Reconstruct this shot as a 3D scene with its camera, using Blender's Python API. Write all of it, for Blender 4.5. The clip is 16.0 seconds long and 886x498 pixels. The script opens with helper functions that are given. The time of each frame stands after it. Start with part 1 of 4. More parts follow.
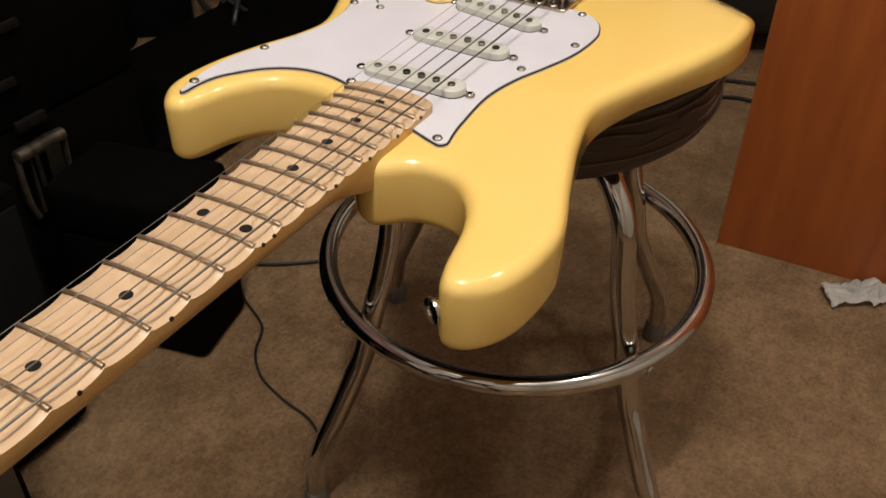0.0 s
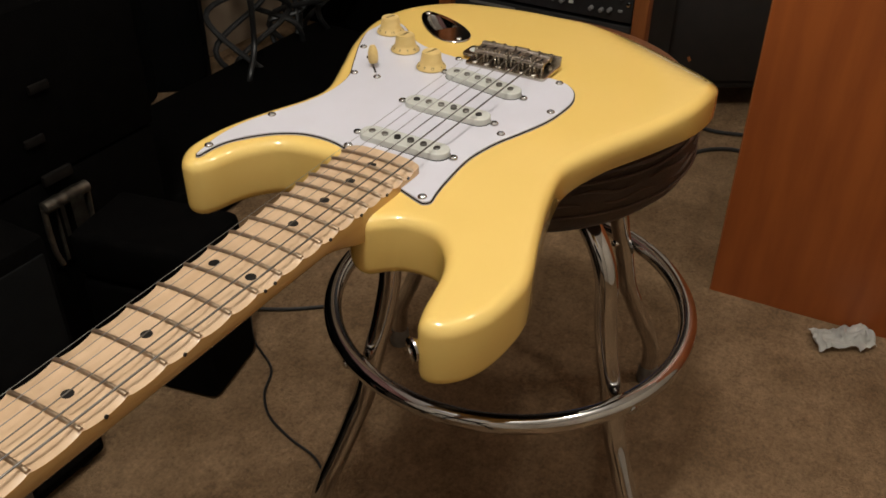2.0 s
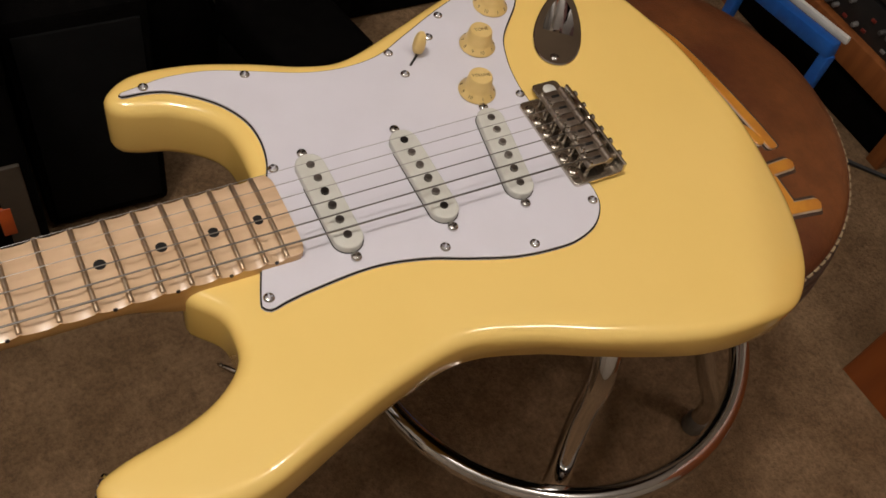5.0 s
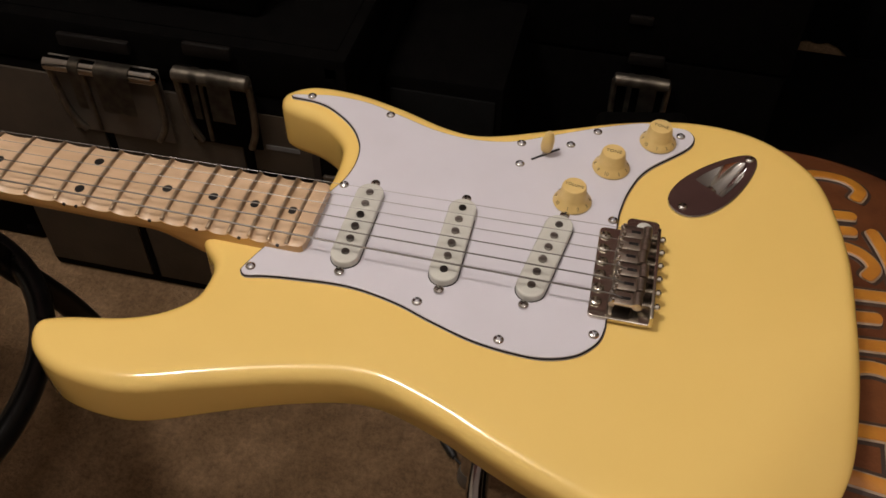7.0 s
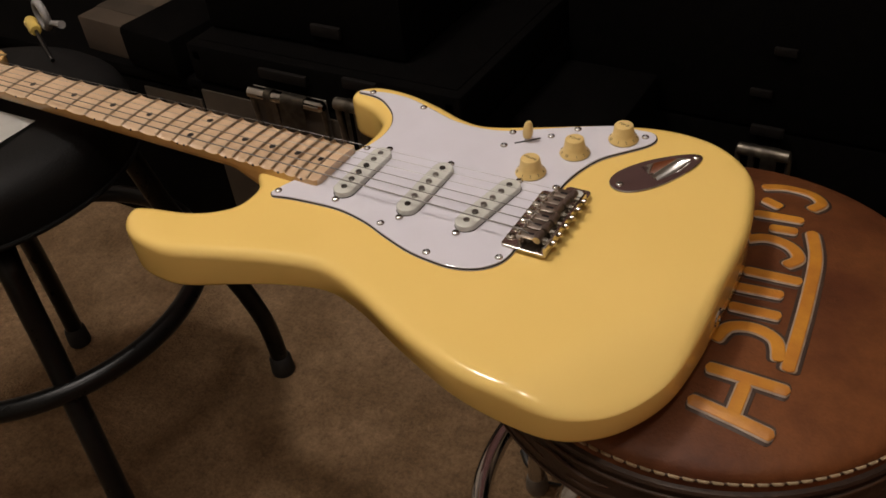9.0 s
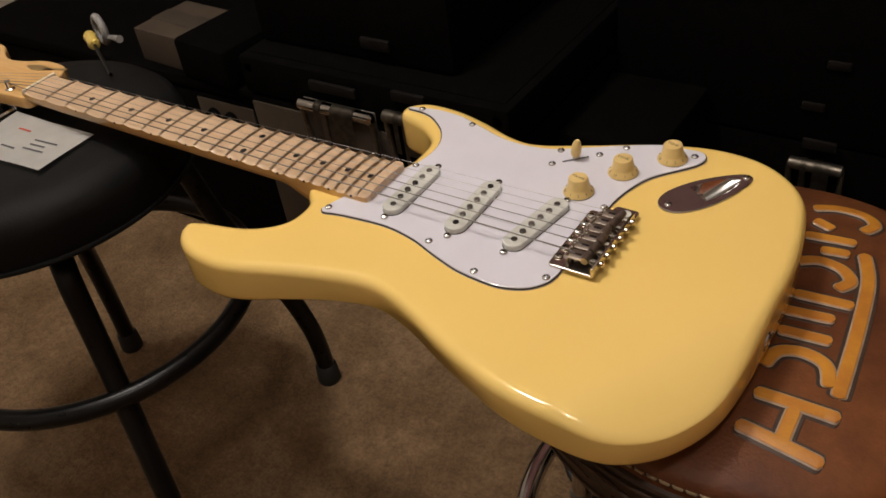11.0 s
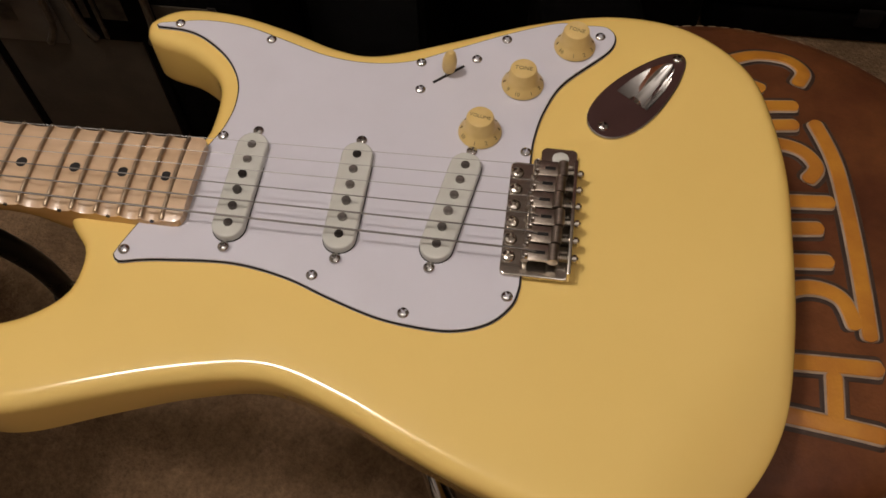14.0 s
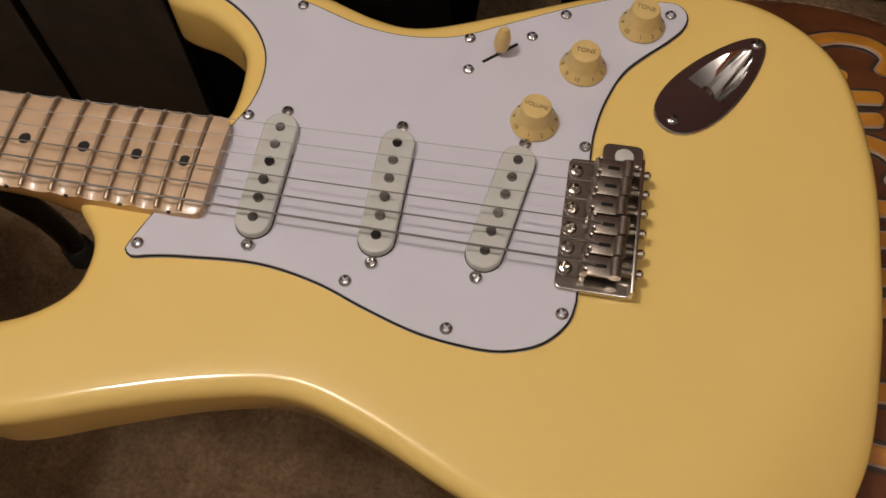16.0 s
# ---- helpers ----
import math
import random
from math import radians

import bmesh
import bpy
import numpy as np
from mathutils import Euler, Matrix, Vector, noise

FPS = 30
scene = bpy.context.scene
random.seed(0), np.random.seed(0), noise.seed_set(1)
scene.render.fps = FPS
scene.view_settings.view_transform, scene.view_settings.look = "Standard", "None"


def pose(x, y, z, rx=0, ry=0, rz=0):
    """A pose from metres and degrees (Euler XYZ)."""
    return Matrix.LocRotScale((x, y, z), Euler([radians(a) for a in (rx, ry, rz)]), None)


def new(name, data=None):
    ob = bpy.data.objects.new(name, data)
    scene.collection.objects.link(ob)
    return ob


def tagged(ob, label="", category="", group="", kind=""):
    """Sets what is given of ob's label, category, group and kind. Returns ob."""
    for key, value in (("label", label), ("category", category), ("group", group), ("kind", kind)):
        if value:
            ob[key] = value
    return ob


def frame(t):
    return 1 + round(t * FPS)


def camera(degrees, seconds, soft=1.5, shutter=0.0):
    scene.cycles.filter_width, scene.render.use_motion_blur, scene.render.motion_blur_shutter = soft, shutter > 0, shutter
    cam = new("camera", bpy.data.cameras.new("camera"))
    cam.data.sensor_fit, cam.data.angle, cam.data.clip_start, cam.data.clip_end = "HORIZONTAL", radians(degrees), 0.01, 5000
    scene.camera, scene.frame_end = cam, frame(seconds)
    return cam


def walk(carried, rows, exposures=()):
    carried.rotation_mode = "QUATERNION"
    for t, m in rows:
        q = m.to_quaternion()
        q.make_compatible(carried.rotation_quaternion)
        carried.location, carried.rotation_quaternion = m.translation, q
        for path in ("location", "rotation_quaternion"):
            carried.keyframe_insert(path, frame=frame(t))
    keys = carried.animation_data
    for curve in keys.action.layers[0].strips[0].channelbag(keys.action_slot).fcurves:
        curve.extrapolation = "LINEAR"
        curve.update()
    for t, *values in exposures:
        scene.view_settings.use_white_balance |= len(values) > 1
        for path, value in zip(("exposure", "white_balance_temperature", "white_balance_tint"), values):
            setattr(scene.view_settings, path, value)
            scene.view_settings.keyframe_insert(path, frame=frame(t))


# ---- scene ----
from mathutils.geometry import delaunay_2d_cdt

# ---------------------------------------------------------------- camera
cam = camera(52.32, 16.0, soft=1.6)
ROWS = [
    (0, 0.5863, 0.2550, 0.8358, 52.61, -0.87, 119.25),
    (0.5, 0.5876, 0.2600, 0.8511, 54.98, -0.66, 117.31),
    (1, 0.6067, 0.2754, 0.8641, 55.62, -0.22, 118.78),
    (1.5, 0.6215, 0.2929, 0.8758, 55.39, -0.26, 119.65),
    (2, 0.6199, 0.2949, 0.8735, 55.52, -0.40, 120.05),
    (2.5, 0.6151, 0.3019, 0.8801, 55.78, -0.14, 120.83),
    (3, 0.6154, 0.3274, 0.8888, 56.11, -1.17, 122.72),
    (3.5, 0.5903, 0.3523, 0.9072, 55.87, -2.94, 132.96),
    (4, 0.5110, 0.2932, 0.8439, 49.45, -7.89, 139.52),
    (4.5, 0.4142, 0.2794, 0.9068, 38.97, -6.96, 143.72),
    (5, 0.3041, 0.2724, 0.9807, 35.43, -10.02, 152.79),
    (5.2, 0.2538, 0.2505, 0.9726, 34.02, -10.73, 157.89),
    (7.3, 0.0067, 0.4010, 0.9776, 43.90, -0.41, -165.34),
    (7.5, -0.0093, 0.4289, 0.9685, 44.27, -0.92, -164.90),
    (8, -0.1101, 0.4555, 0.9743, 46.09, -0.60, -159.49),
    (8.5, -0.2201, 0.4594, 0.9878, 49.50, 4.17, -152.69),
    (9, -0.2394, 0.4645, 0.9843, 50.98, 5.84, -149.49),
    (9.5, -0.2422, 0.4706, 0.9866, 51.35, 6.16, -148.37),
    (11.8, -0.2354, 0.4603, 1.0121, 51.00, 7.49, -146.64),
    (12, -0.2375, 0.4594, 1.0160, 48.48, 7.92, -149.06),
    (12.5, -0.1422, 0.4216, 1.0130, 41.35, 2.57, -156.21),
    (13, 0.0131, 0.3604, 1.0193, 33.94, -2.04, -168.73),
    (13.5, 0.0316, 0.2971, 1.0118, 31.50, -0.59, -173.46),
    (14, 0.0021, 0.2595, 0.9830, 30.75, 1.39, -172.30),
    (14.5, 0.0006, 0.2368, 0.9697, 29.03, 1.44, -171.81),
    (15, 0.0050, 0.2245, 0.9474, 28.73, 2.30, -170.69),
    (15.5, 0.0086, 0.2175, 0.9255, 28.60, 2.21, -170.60),
    (16, 0.0293, 0.2103, 0.9582, 26.74, 0.81, -170.29),
]
EXPOSURES = [  # seconds, stops, kelvin, tint
    (0, 0.6, 6400, 6), (0.5, 0.22, 6350, 5), (1.0, 0.22, 6300, 4), (1.5, 0.35, 6250, 3), (2.5, 0.39, 6200, 3), (3.0, 0.38, 6200, 4),
    (3.5, 0.37, 6150, 4), (4.0, 0.45, 6100, 3), (4.5, 0.44, 6200, 4), (5.0, 0.04, 6450, 9), (7.5, -0.06, 6500, 11), (9.2, 0.02, 6500, 10), (9.6, 0.11, 6450, 9),
    (11.8, 0.2, 6450, 9), (12.5, 0.12, 6450, 9), (13.5, -0.22, 6500, 11), (16, -0.3, 6500, 12),
]
walk(cam, [(t, pose(x, y, z, rx, ry, rz)) for t, x, y, z, rx, ry, rz in ROWS], EXPOSURES)

# ---------------------------------------------------------------- light
world = bpy.data.worlds.new("room_air")
world.use_nodes = True
world.node_tree.nodes["Background"].inputs[0].default_value = (0.9, 0.75, 0.6, 1)
world.node_tree.nodes["Background"].inputs[1].default_value = 0.02
scene.world = world
LAMPS = [(0.64, 0.09, 2.12, 18.3, 0.055), (-0.33, 0.61, 2.12, 5.7, 0.035)]  # x, y, z, watts a bulb and half the bulbs' distance


def bulb_light(name, x, y, z, watts, radius, colour):
    data = bpy.data.lights.new(name, "POINT")
    data.energy, data.color, data.shadow_soft_size = watts, colour, radius
    ob = new(name, data)
    ob.location = (x, y, z)
    return ob


for lamp_x, lamp_y, lamp_z, watts, spread in LAMPS:
    for dx in (-spread, spread):
        bulb_light("bulb_light", lamp_x + dx, lamp_y, lamp_z, watts, 0.055, (1.0, 0.91, 0.84))

# ---------------------------------------------------------------- materials


def material(name, colour, rough=0.5, metal=0.0, second=None, scale=20.0, mix=0.5, bump=0.0, bump_scale=200.0,
             coat=0.0, rough_var=0.0, detail=4.0, stretch=None, per_object=0.0, specular=0.5):
    m = bpy.data.materials.new(name)
    m.use_nodes = True
    nt = m.node_tree
    b = nt.nodes["Principled BSDF"]
    b.inputs["Base Color"].default_value = (*colour, 1)
    b.inputs["Roughness"].default_value = rough
    b.inputs["Metallic"].default_value = metal
    b.inputs["Coat Weight"].default_value = coat
    b.inputs["Coat Roughness"].default_value = 0.05
    b.inputs["Specular IOR Level"].default_value = specular
    tex = nt.nodes.new("ShaderNodeTexCoord")
    mapping = nt.nodes.new("ShaderNodeMapping")
    nt.links.new(tex.outputs["Object"], mapping.inputs[0])
    if stretch:
        mapping.inputs["Scale"].default_value = stretch
    out = None
    if second:
        n = nt.nodes.new("ShaderNodeTexNoise")
        n.inputs["Scale"].default_value, n.inputs["Detail"].default_value = scale, detail
        nt.links.new(mapping.outputs[0], n.inputs["Vector"])
        ramp = nt.nodes.new("ShaderNodeMapRange")
        ramp.inputs["From Min"].default_value, ramp.inputs["From Max"].default_value = 0.35, 0.65
        ramp.inputs["To Max"].default_value = mix * 2
        nt.links.new(n.outputs["Fac"], ramp.inputs["Value"])
        mx = nt.nodes.new("ShaderNodeMix")
        mx.data_type = "RGBA"
        mx.inputs[6].default_value, mx.inputs[7].default_value = (*colour, 1), (*second, 1)
        nt.links.new(ramp.outputs[0], mx.inputs[0])
        out = mx.outputs[2]
        if rough_var:
            rr = nt.nodes.new("ShaderNodeMapRange")
            rr.inputs["To Min"].default_value, rr.inputs["To Max"].default_value = rough - rough_var, rough + rough_var
            nt.links.new(n.outputs["Fac"], rr.inputs["Value"])
            nt.links.new(rr.outputs[0], b.inputs["Roughness"])
    if per_object:
        info = nt.nodes.new("ShaderNodeObjectInfo")
        hsv = nt.nodes.new("ShaderNodeHueSaturation")
        rr = nt.nodes.new("ShaderNodeMapRange")
        rr.inputs["To Min"].default_value, rr.inputs["To Max"].default_value = 1 - per_object, 1 + per_object
        nt.links.new(info.outputs["Random"], rr.inputs["Value"])
        nt.links.new(rr.outputs[0], hsv.inputs["Value"])
        hsv.inputs["Color"].default_value = (*colour, 1)
        if out:
            nt.links.new(out, hsv.inputs["Color"])
        out = hsv.outputs[0]
    if out:
        nt.links.new(out, b.inputs["Base Color"])
    if bump:
        n2 = nt.nodes.new("ShaderNodeTexNoise")
        n2.inputs["Scale"].default_value, n2.inputs["Detail"].default_value = bump_scale, 5
        nt.links.new(mapping.outputs[0], n2.inputs["Vector"])
        bp = nt.nodes.new("ShaderNodeBump")
        bp.inputs["Strength"].default_value, bp.inputs["Distance"].default_value = bump, 0.002
        nt.links.new(n2.outputs["Fac"], bp.inputs["Height"])
        nt.links.new(bp.outputs[0], b.inputs["Normal"])
    return m


M_BODY = material("yellowed_gloss_lacquer", (0.845, 0.752, 0.418), 0.1, second=(0.865, 0.772, 0.445), scale=9, bump=0.004, bump_scale=30, coat=1.0, specular=0.08)
M_BODY.node_tree.nodes["Principled BSDF"].inputs["Coat Tint"].default_value = (1.0, 0.815, 0.475, 1)
M_BODY.node_tree.nodes["Principled BSDF"].inputs["Coat Roughness"].default_value = 0.085
M_GUARD = material("white_guard_plastic", (0.66, 0.65, 0.715), 0.1, second=(0.64, 0.63, 0.69), scale=30, bump=0.01, bump_scale=400)
M_BLACK_PLY = material("black_plastic", (0.006, 0.006, 0.006), 0.6, second=(0.01, 0.01, 0.01), specular=0.15)
M_CREAM = material("aged_cream_plastic", (0.72, 0.53, 0.22), 0.35, second=(0.67, 0.48, 0.18), scale=120, bump=0.02, bump_scale=500)
M_COVER = material("mint_white_pickup_cover", (0.6, 0.605, 0.56), 0.22, second=(0.56, 0.56, 0.51), scale=80, bump=0.02, bump_scale=600)
# brightness varies by magnet: light and dark reflections put into the colour
M_POLE = material("dull_magnet_steel", (0.2, 0.19, 0.18), 0.34, 0.9, second=(0.3, 0.28, 0.26), scale=400, per_object=0.9)
M_NICKEL = material("nickel_plate", (0.62, 0.58, 0.52), 0.2, 1.0, second=(0.5, 0.46, 0.4), scale=150, rough_var=0.1)
M_CHROME = material("polished_chrome", (0.64, 0.63, 0.62), 0.07, 1.0, second=(0.54, 0.53, 0.52), scale=40, rough_var=0.04)
M_SADDLE = material("nickel_saddle", (0.5, 0.44, 0.38), 0.34, 1.0, second=(0.36, 0.31, 0.26), scale=300, rough_var=0.12, bump=0.05, bump_scale=900)
M_STRING = material("plain_string_steel", (0.33, 0.32, 0.305), 0.45, 1.0)
M_WOUND = material("wound_string_nickel", (0.18, 0.168, 0.155), 0.5, 1.0)
M_FRET = material("fret_wire", (0.55, 0.42, 0.29), 0.44, 1.0, second=(0.46, 0.37, 0.27), scale=300)
M_MAPLE = material("maple_satin_lacquer", (0.66, 0.475, 0.31), 0.3, second=(0.585, 0.405, 0.25), scale=14, mix=0.5, bump=0.05, bump_scale=40, stretch=(1, 9, 9), coat=0.25, detail=8)
M_HEEL = material("maple_gloss_back", (0.66, 0.40, 0.15), 0.25, second=(0.58, 0.33, 0.11), scale=14, mix=0.4, stretch=(1, 9, 9), coat=0.4)
M_DOT = material("black_inlay", (0.01, 0.01, 0.01), 0.35)
M_INK = material("brown_print", (0.2, 0.13, 0.045), 0.6)
M_BONE = material("bone_nut", (0.75, 0.68, 0.52), 0.4, second=(0.7, 0.6, 0.45), scale=200)
M_LEATHER = material("brown_leather_vinyl", (0.15, 0.052, 0.0165), 0.48, specular=0.25, second=(0.085, 0.026, 0.0095), scale=14, mix=0.5, bump=0.22, bump_scale=420, rough_var=0.08, detail=6)
LEATHER_NODES = M_LEATHER.node_tree
rub = LEATHER_NODES.nodes.new("ShaderNodeTexNoise")
rub.inputs["Scale"].default_value, rub.inputs["Detail"].default_value, rub.inputs["Roughness"].default_value = 60, 6, 0.7
rub_range = LEATHER_NODES.nodes.new("ShaderNodeMapRange")
rub_range.inputs["From Min"].default_value, rub_range.inputs["From Max"].default_value = 0.3, 0.7
rub_range.inputs["To Min"].default_value, rub_range.inputs["To Max"].default_value = 0.78, 1.18
rub_value = LEATHER_NODES.nodes.new("ShaderNodeHueSaturation")
leather_bsdf = LEATHER_NODES.nodes["Principled BSDF"]
LEATHER_NODES.links.new(LEATHER_NODES.nodes["Mapping"].outputs[0], rub.inputs["Vector"])
LEATHER_NODES.links.new(rub.outputs["Fac"], rub_range.inputs["Value"])
LEATHER_NODES.links.new(rub_range.outputs[0], rub_value.inputs["Value"])
LEATHER_NODES.links.new(leather_bsdf.inputs["Base Color"].links[0].from_socket, rub_value.inputs["Color"])
LEATHER_NODES.links.new(rub_value.outputs[0], leather_bsdf.inputs["Base Color"])
M_LEATHER_DARK = material("dark_tooled_leather", (0.05, 0.026, 0.014), 0.56, second=(0.03, 0.016, 0.01), scale=30, bump=0.35, bump_scale=300)
M_TOOL = material("raised_dark_leather", (0.075, 0.04, 0.022), 0.5, second=(0.05, 0.026, 0.014), scale=40, bump=0.2, bump_scale=400)
M_THREAD = material("cream_thread", (0.33, 0.245, 0.14), 0.7, second=(0.28, 0.205, 0.12), scale=600, bump=0.3, bump_scale=2000, per_object=0.15)
M_ORANGE = material("orange_applique", (0.56, 0.245, 0.024), 0.45, second=(0.42, 0.16, 0.018), scale=40, bump=0.15, bump_scale=500)
M_ORANGE_TAB = material("orange_plastic", (0.5, 0.09, 0.015), 0.4, second=(0.42, 0.07, 0.012), scale=60)
M_RIM = material("pale_applique_edge", (0.42, 0.33, 0.25), 0.5, second=(0.3, 0.22, 0.16), scale=90)
M_BLACK_VINYL = material("black_vinyl", (0.0045, 0.0043, 0.0042), 0.6, second=(0.007, 0.0067, 0.0065), specular=0.13, scale=25, bump=0.25, bump_scale=500)
M_BLACK_METAL = material("black_painted_steel", (0.003, 0.003, 0.003), 0.3, second=(0.005, 0.0048, 0.0047), specular=0.25, scale=60, rough_var=0.08)
M_FOOT = material("grey_plastic_foot", (0.16, 0.145, 0.125), 0.4, second=(0.11, 0.1, 0.085), scale=80)
M_RUBBER = material("black_rubber", (0.012, 0.012, 0.012), 0.75, second=(0.02, 0.02, 0.02))
# black covering, darkened further: the shade round the cases is in this colour
M_CASE_BLACK = material("shaded_black_tolex", (0.0017, 0.0015, 0.0014), 0.85, second=(0.003, 0.0026, 0.0024), scale=60, bump=0.4, bump_scale=600, specular=0.035)
M_CASE_GREY = material("grey_aluminium_panel", (0.17, 0.15, 0.125), 0.5, 0.35, second=(0.12, 0.105, 0.09), scale=18, bump=0.1, bump_scale=200)
M_TAN = material("tan_fibre_panel", (0.052, 0.039, 0.026), 0.6, second=(0.035, 0.026, 0.0175), scale=20, bump=0.2, bump_scale=200)
M_CARD = material("brown_cardboard", (0.06, 0.041, 0.025), 0.85, second=(0.045, 0.031, 0.019), scale=12, bump=0.1, bump_scale=120)
M_LATCH = material("tarnished_latch_steel", (0.2, 0.175, 0.14), 0.4, 0.85, second=(0.12, 0.105, 0.085), scale=80, rough_var=0.12)
M_BOARD = material("red_brown_wood_veneer", (0.39, 0.108, 0.023), 0.4, second=(0.31, 0.081, 0.018), scale=5, stretch=(8, 8, 1), bump=0.05, bump_scale=60, detail=8)
M_RACK_WOOD = material("orange_stained_wood", (0.3, 0.1, 0.025), 0.45, second=(0.22, 0.07, 0.018), scale=8, stretch=(9, 9, 1), detail=8)
M_GEAR = material("black_anodised_panel", (0.012, 0.012, 0.013), 0.4, second=(0.02, 0.02, 0.02))
M_KNOB_GREY = material("grey_gear_knob", (0.17, 0.165, 0.16), 0.4, 0.3, per_object=0.6)
M_BLUE = material("blue_plastic", (0.02, 0.13, 0.5), 0.35, second=(0.015, 0.1, 0.4), scale=50)
M_BROWN_CASE = material("dark_brown_tolex", (0.010, 0.006, 0.0036), 0.7, second=(0.0065, 0.004, 0.0026), scale=40, bump=0.4, bump_scale=500)
M_PAPER = material("white_paper", (0.75, 0.74, 0.7), 0.8, second=(0.68, 0.67, 0.63), scale=30, bump=0.1, bump_scale=100)
M_PRINT = material("grey_print", (0.12, 0.12, 0.12), 0.8)
M_RED_PRINT = material("red_print", (0.6, 0.1, 0.05), 0.8)
M_CLIP = material("pale_grey_plastic", (0.3, 0.29, 0.28), 0.45, second=(0.22, 0.21, 0.2), scale=60)
M_YELLOW = material("yellow_handle", (0.62, 0.45, 0.1), 0.35, second=(0.55, 0.4, 0.1), scale=60)
M_WALL = material("beige_wall_paint", (0.62, 0.56, 0.48), 0.8, second=(0.57, 0.51, 0.43), scale=4, bump=0.15, bump_scale=90)
M_TAN_WALL = material("tan_wall_paint", (0.30, 0.225, 0.155), 0.8, second=(0.25, 0.185, 0.125), scale=4, bump=0.15, bump_scale=90)
M_DARK_WALL = material("dark_red_brown_wall_paint", (0.13, 0.056, 0.05), 0.75, second=(0.105, 0.045, 0.04), scale=4, bump=0.15, bump_scale=90)
M_CEIL = material("off_white_ceiling", (0.8, 0.78, 0.74), 0.9, second=(0.76, 0.73, 0.69), scale=4, bump=0.2, bump_scale=60)
M_CABLE = material("black_cable", (0.01, 0.01, 0.01), 0.45, second=(0.018, 0.018, 0.018))
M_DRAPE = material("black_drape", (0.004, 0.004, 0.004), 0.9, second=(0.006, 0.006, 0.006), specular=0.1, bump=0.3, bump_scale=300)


def carpet_material():
    m = material("beige_carpet_pile", (0.268, 0.173, 0.097), 0.95, second=(0.18, 0.113, 0.06), scale=9, mix=0.5, detail=10, specular=0.1)
    nt = m.node_tree
    b = nt.nodes["Principled BSDF"]
    tex = nt.nodes.new("ShaderNodeTexCoord")
    fine = nt.nodes.new("ShaderNodeTexNoise")
    fine.inputs["Scale"].default_value, fine.inputs["Detail"].default_value, fine.inputs["Roughness"].default_value = 170, 3, 0.7
    nt.links.new(tex.outputs["Object"], fine.inputs["Vector"])
    ramp = nt.nodes.new("ShaderNodeMapRange")
    ramp.inputs["From Min"].default_value, ramp.inputs["From Max"].default_value = 0.34, 0.66
    ramp.inputs["To Min"].default_value, ramp.inputs["To Max"].default_value = 0.6, 1.3
    tufts = nt.nodes.new("ShaderNodeTexNoise")
    tufts.inputs["Scale"].default_value, tufts.inputs["Detail"].default_value, tufts.inputs["Roughness"].default_value = 52, 4, 0.65
    nt.links.new(tex.outputs["Object"], tufts.inputs["Vector"])
    blend = nt.nodes.new("ShaderNodeMix")
    blend.inputs[0].default_value = 0.45
    nt.links.new(fine.outputs["Fac"], blend.inputs[2])
    nt.links.new(tufts.outputs["Fac"], blend.inputs[3])
    nt.links.new(blend.outputs[0], ramp.inputs["Value"])
    hsv = nt.nodes.new("ShaderNodeHueSaturation")
    nt.links.new(b.inputs["Base Color"].links[0].from_socket, hsv.inputs["Color"])
    nt.links.new(ramp.outputs[0], hsv.inputs["Value"])
    nt.links.new(hsv.outputs[0], b.inputs["Base Color"])
    bump = nt.nodes.new("ShaderNodeBump")
    bump.inputs["Strength"].default_value, bump.inputs["Distance"].default_value = 0.8, 0.006
    nt.links.new(fine.outputs["Fac"], bump.inputs["Height"])
    nt.links.new(bump.outputs[0], b.inputs["Normal"])
    return m


M_CARPET = carpet_material()

# ---------------------------------------------------------------- mesh helpers


def link_mesh(name, bm, mat, parent=None, label="", smooth=True, sharp=38):
    me = bpy.data.meshes.new(name)
    bmesh.ops.recalc_face_normals(bm, faces=bm.faces)
    for f in bm.faces:
        f.smooth = smooth
        if len(f.verts) > 6:
            for e in f.edges:
                e.smooth = False
    for e in bm.edges:
        if len(e.link_faces) == 2 and e.calc_face_angle(0) > radians(sharp):
            e.smooth = False
    bm.to_mesh(me)
    bm.free()
    me.materials.append(mat)
    ob = new(name, me)
    if parent:
        ob.parent = parent
    if label:
        ob["label"] = label
    return ob


def part(name, bm, mat, parent, label="", smooth=True, sharp=38):
    return link_mesh(name, bm, mat, parent, label, smooth, sharp)


def thing(name, at, label, category, group="", rz=0):
    ob = new(name)
    ob.empty_display_size = 0.05
    ob.matrix_basis = pose(*at, 0, 0, rz)
    return tagged(ob, label, category, group)


def shared(name, me, parent, m):
    ob = new(name, me)
    ob.parent = parent
    ob.matrix_basis = m
    return ob


def box_bm(size, at=(0, 0, 0), bevel=0.0, turn=(0, 0, 0), segments=2, bm=None):
    bm = bm or bmesh.new()
    made = bmesh.ops.create_cube(bm, size=1.0, matrix=pose(*at, *turn) @ Matrix.Diagonal((*size, 1)))["verts"]
    if bevel:
        edges = list({e for v in made for e in v.link_edges})
        bmesh.ops.bevel(bm, geom=edges, offset=bevel, segments=segments, profile=0.5, affect="EDGES")
    return bm


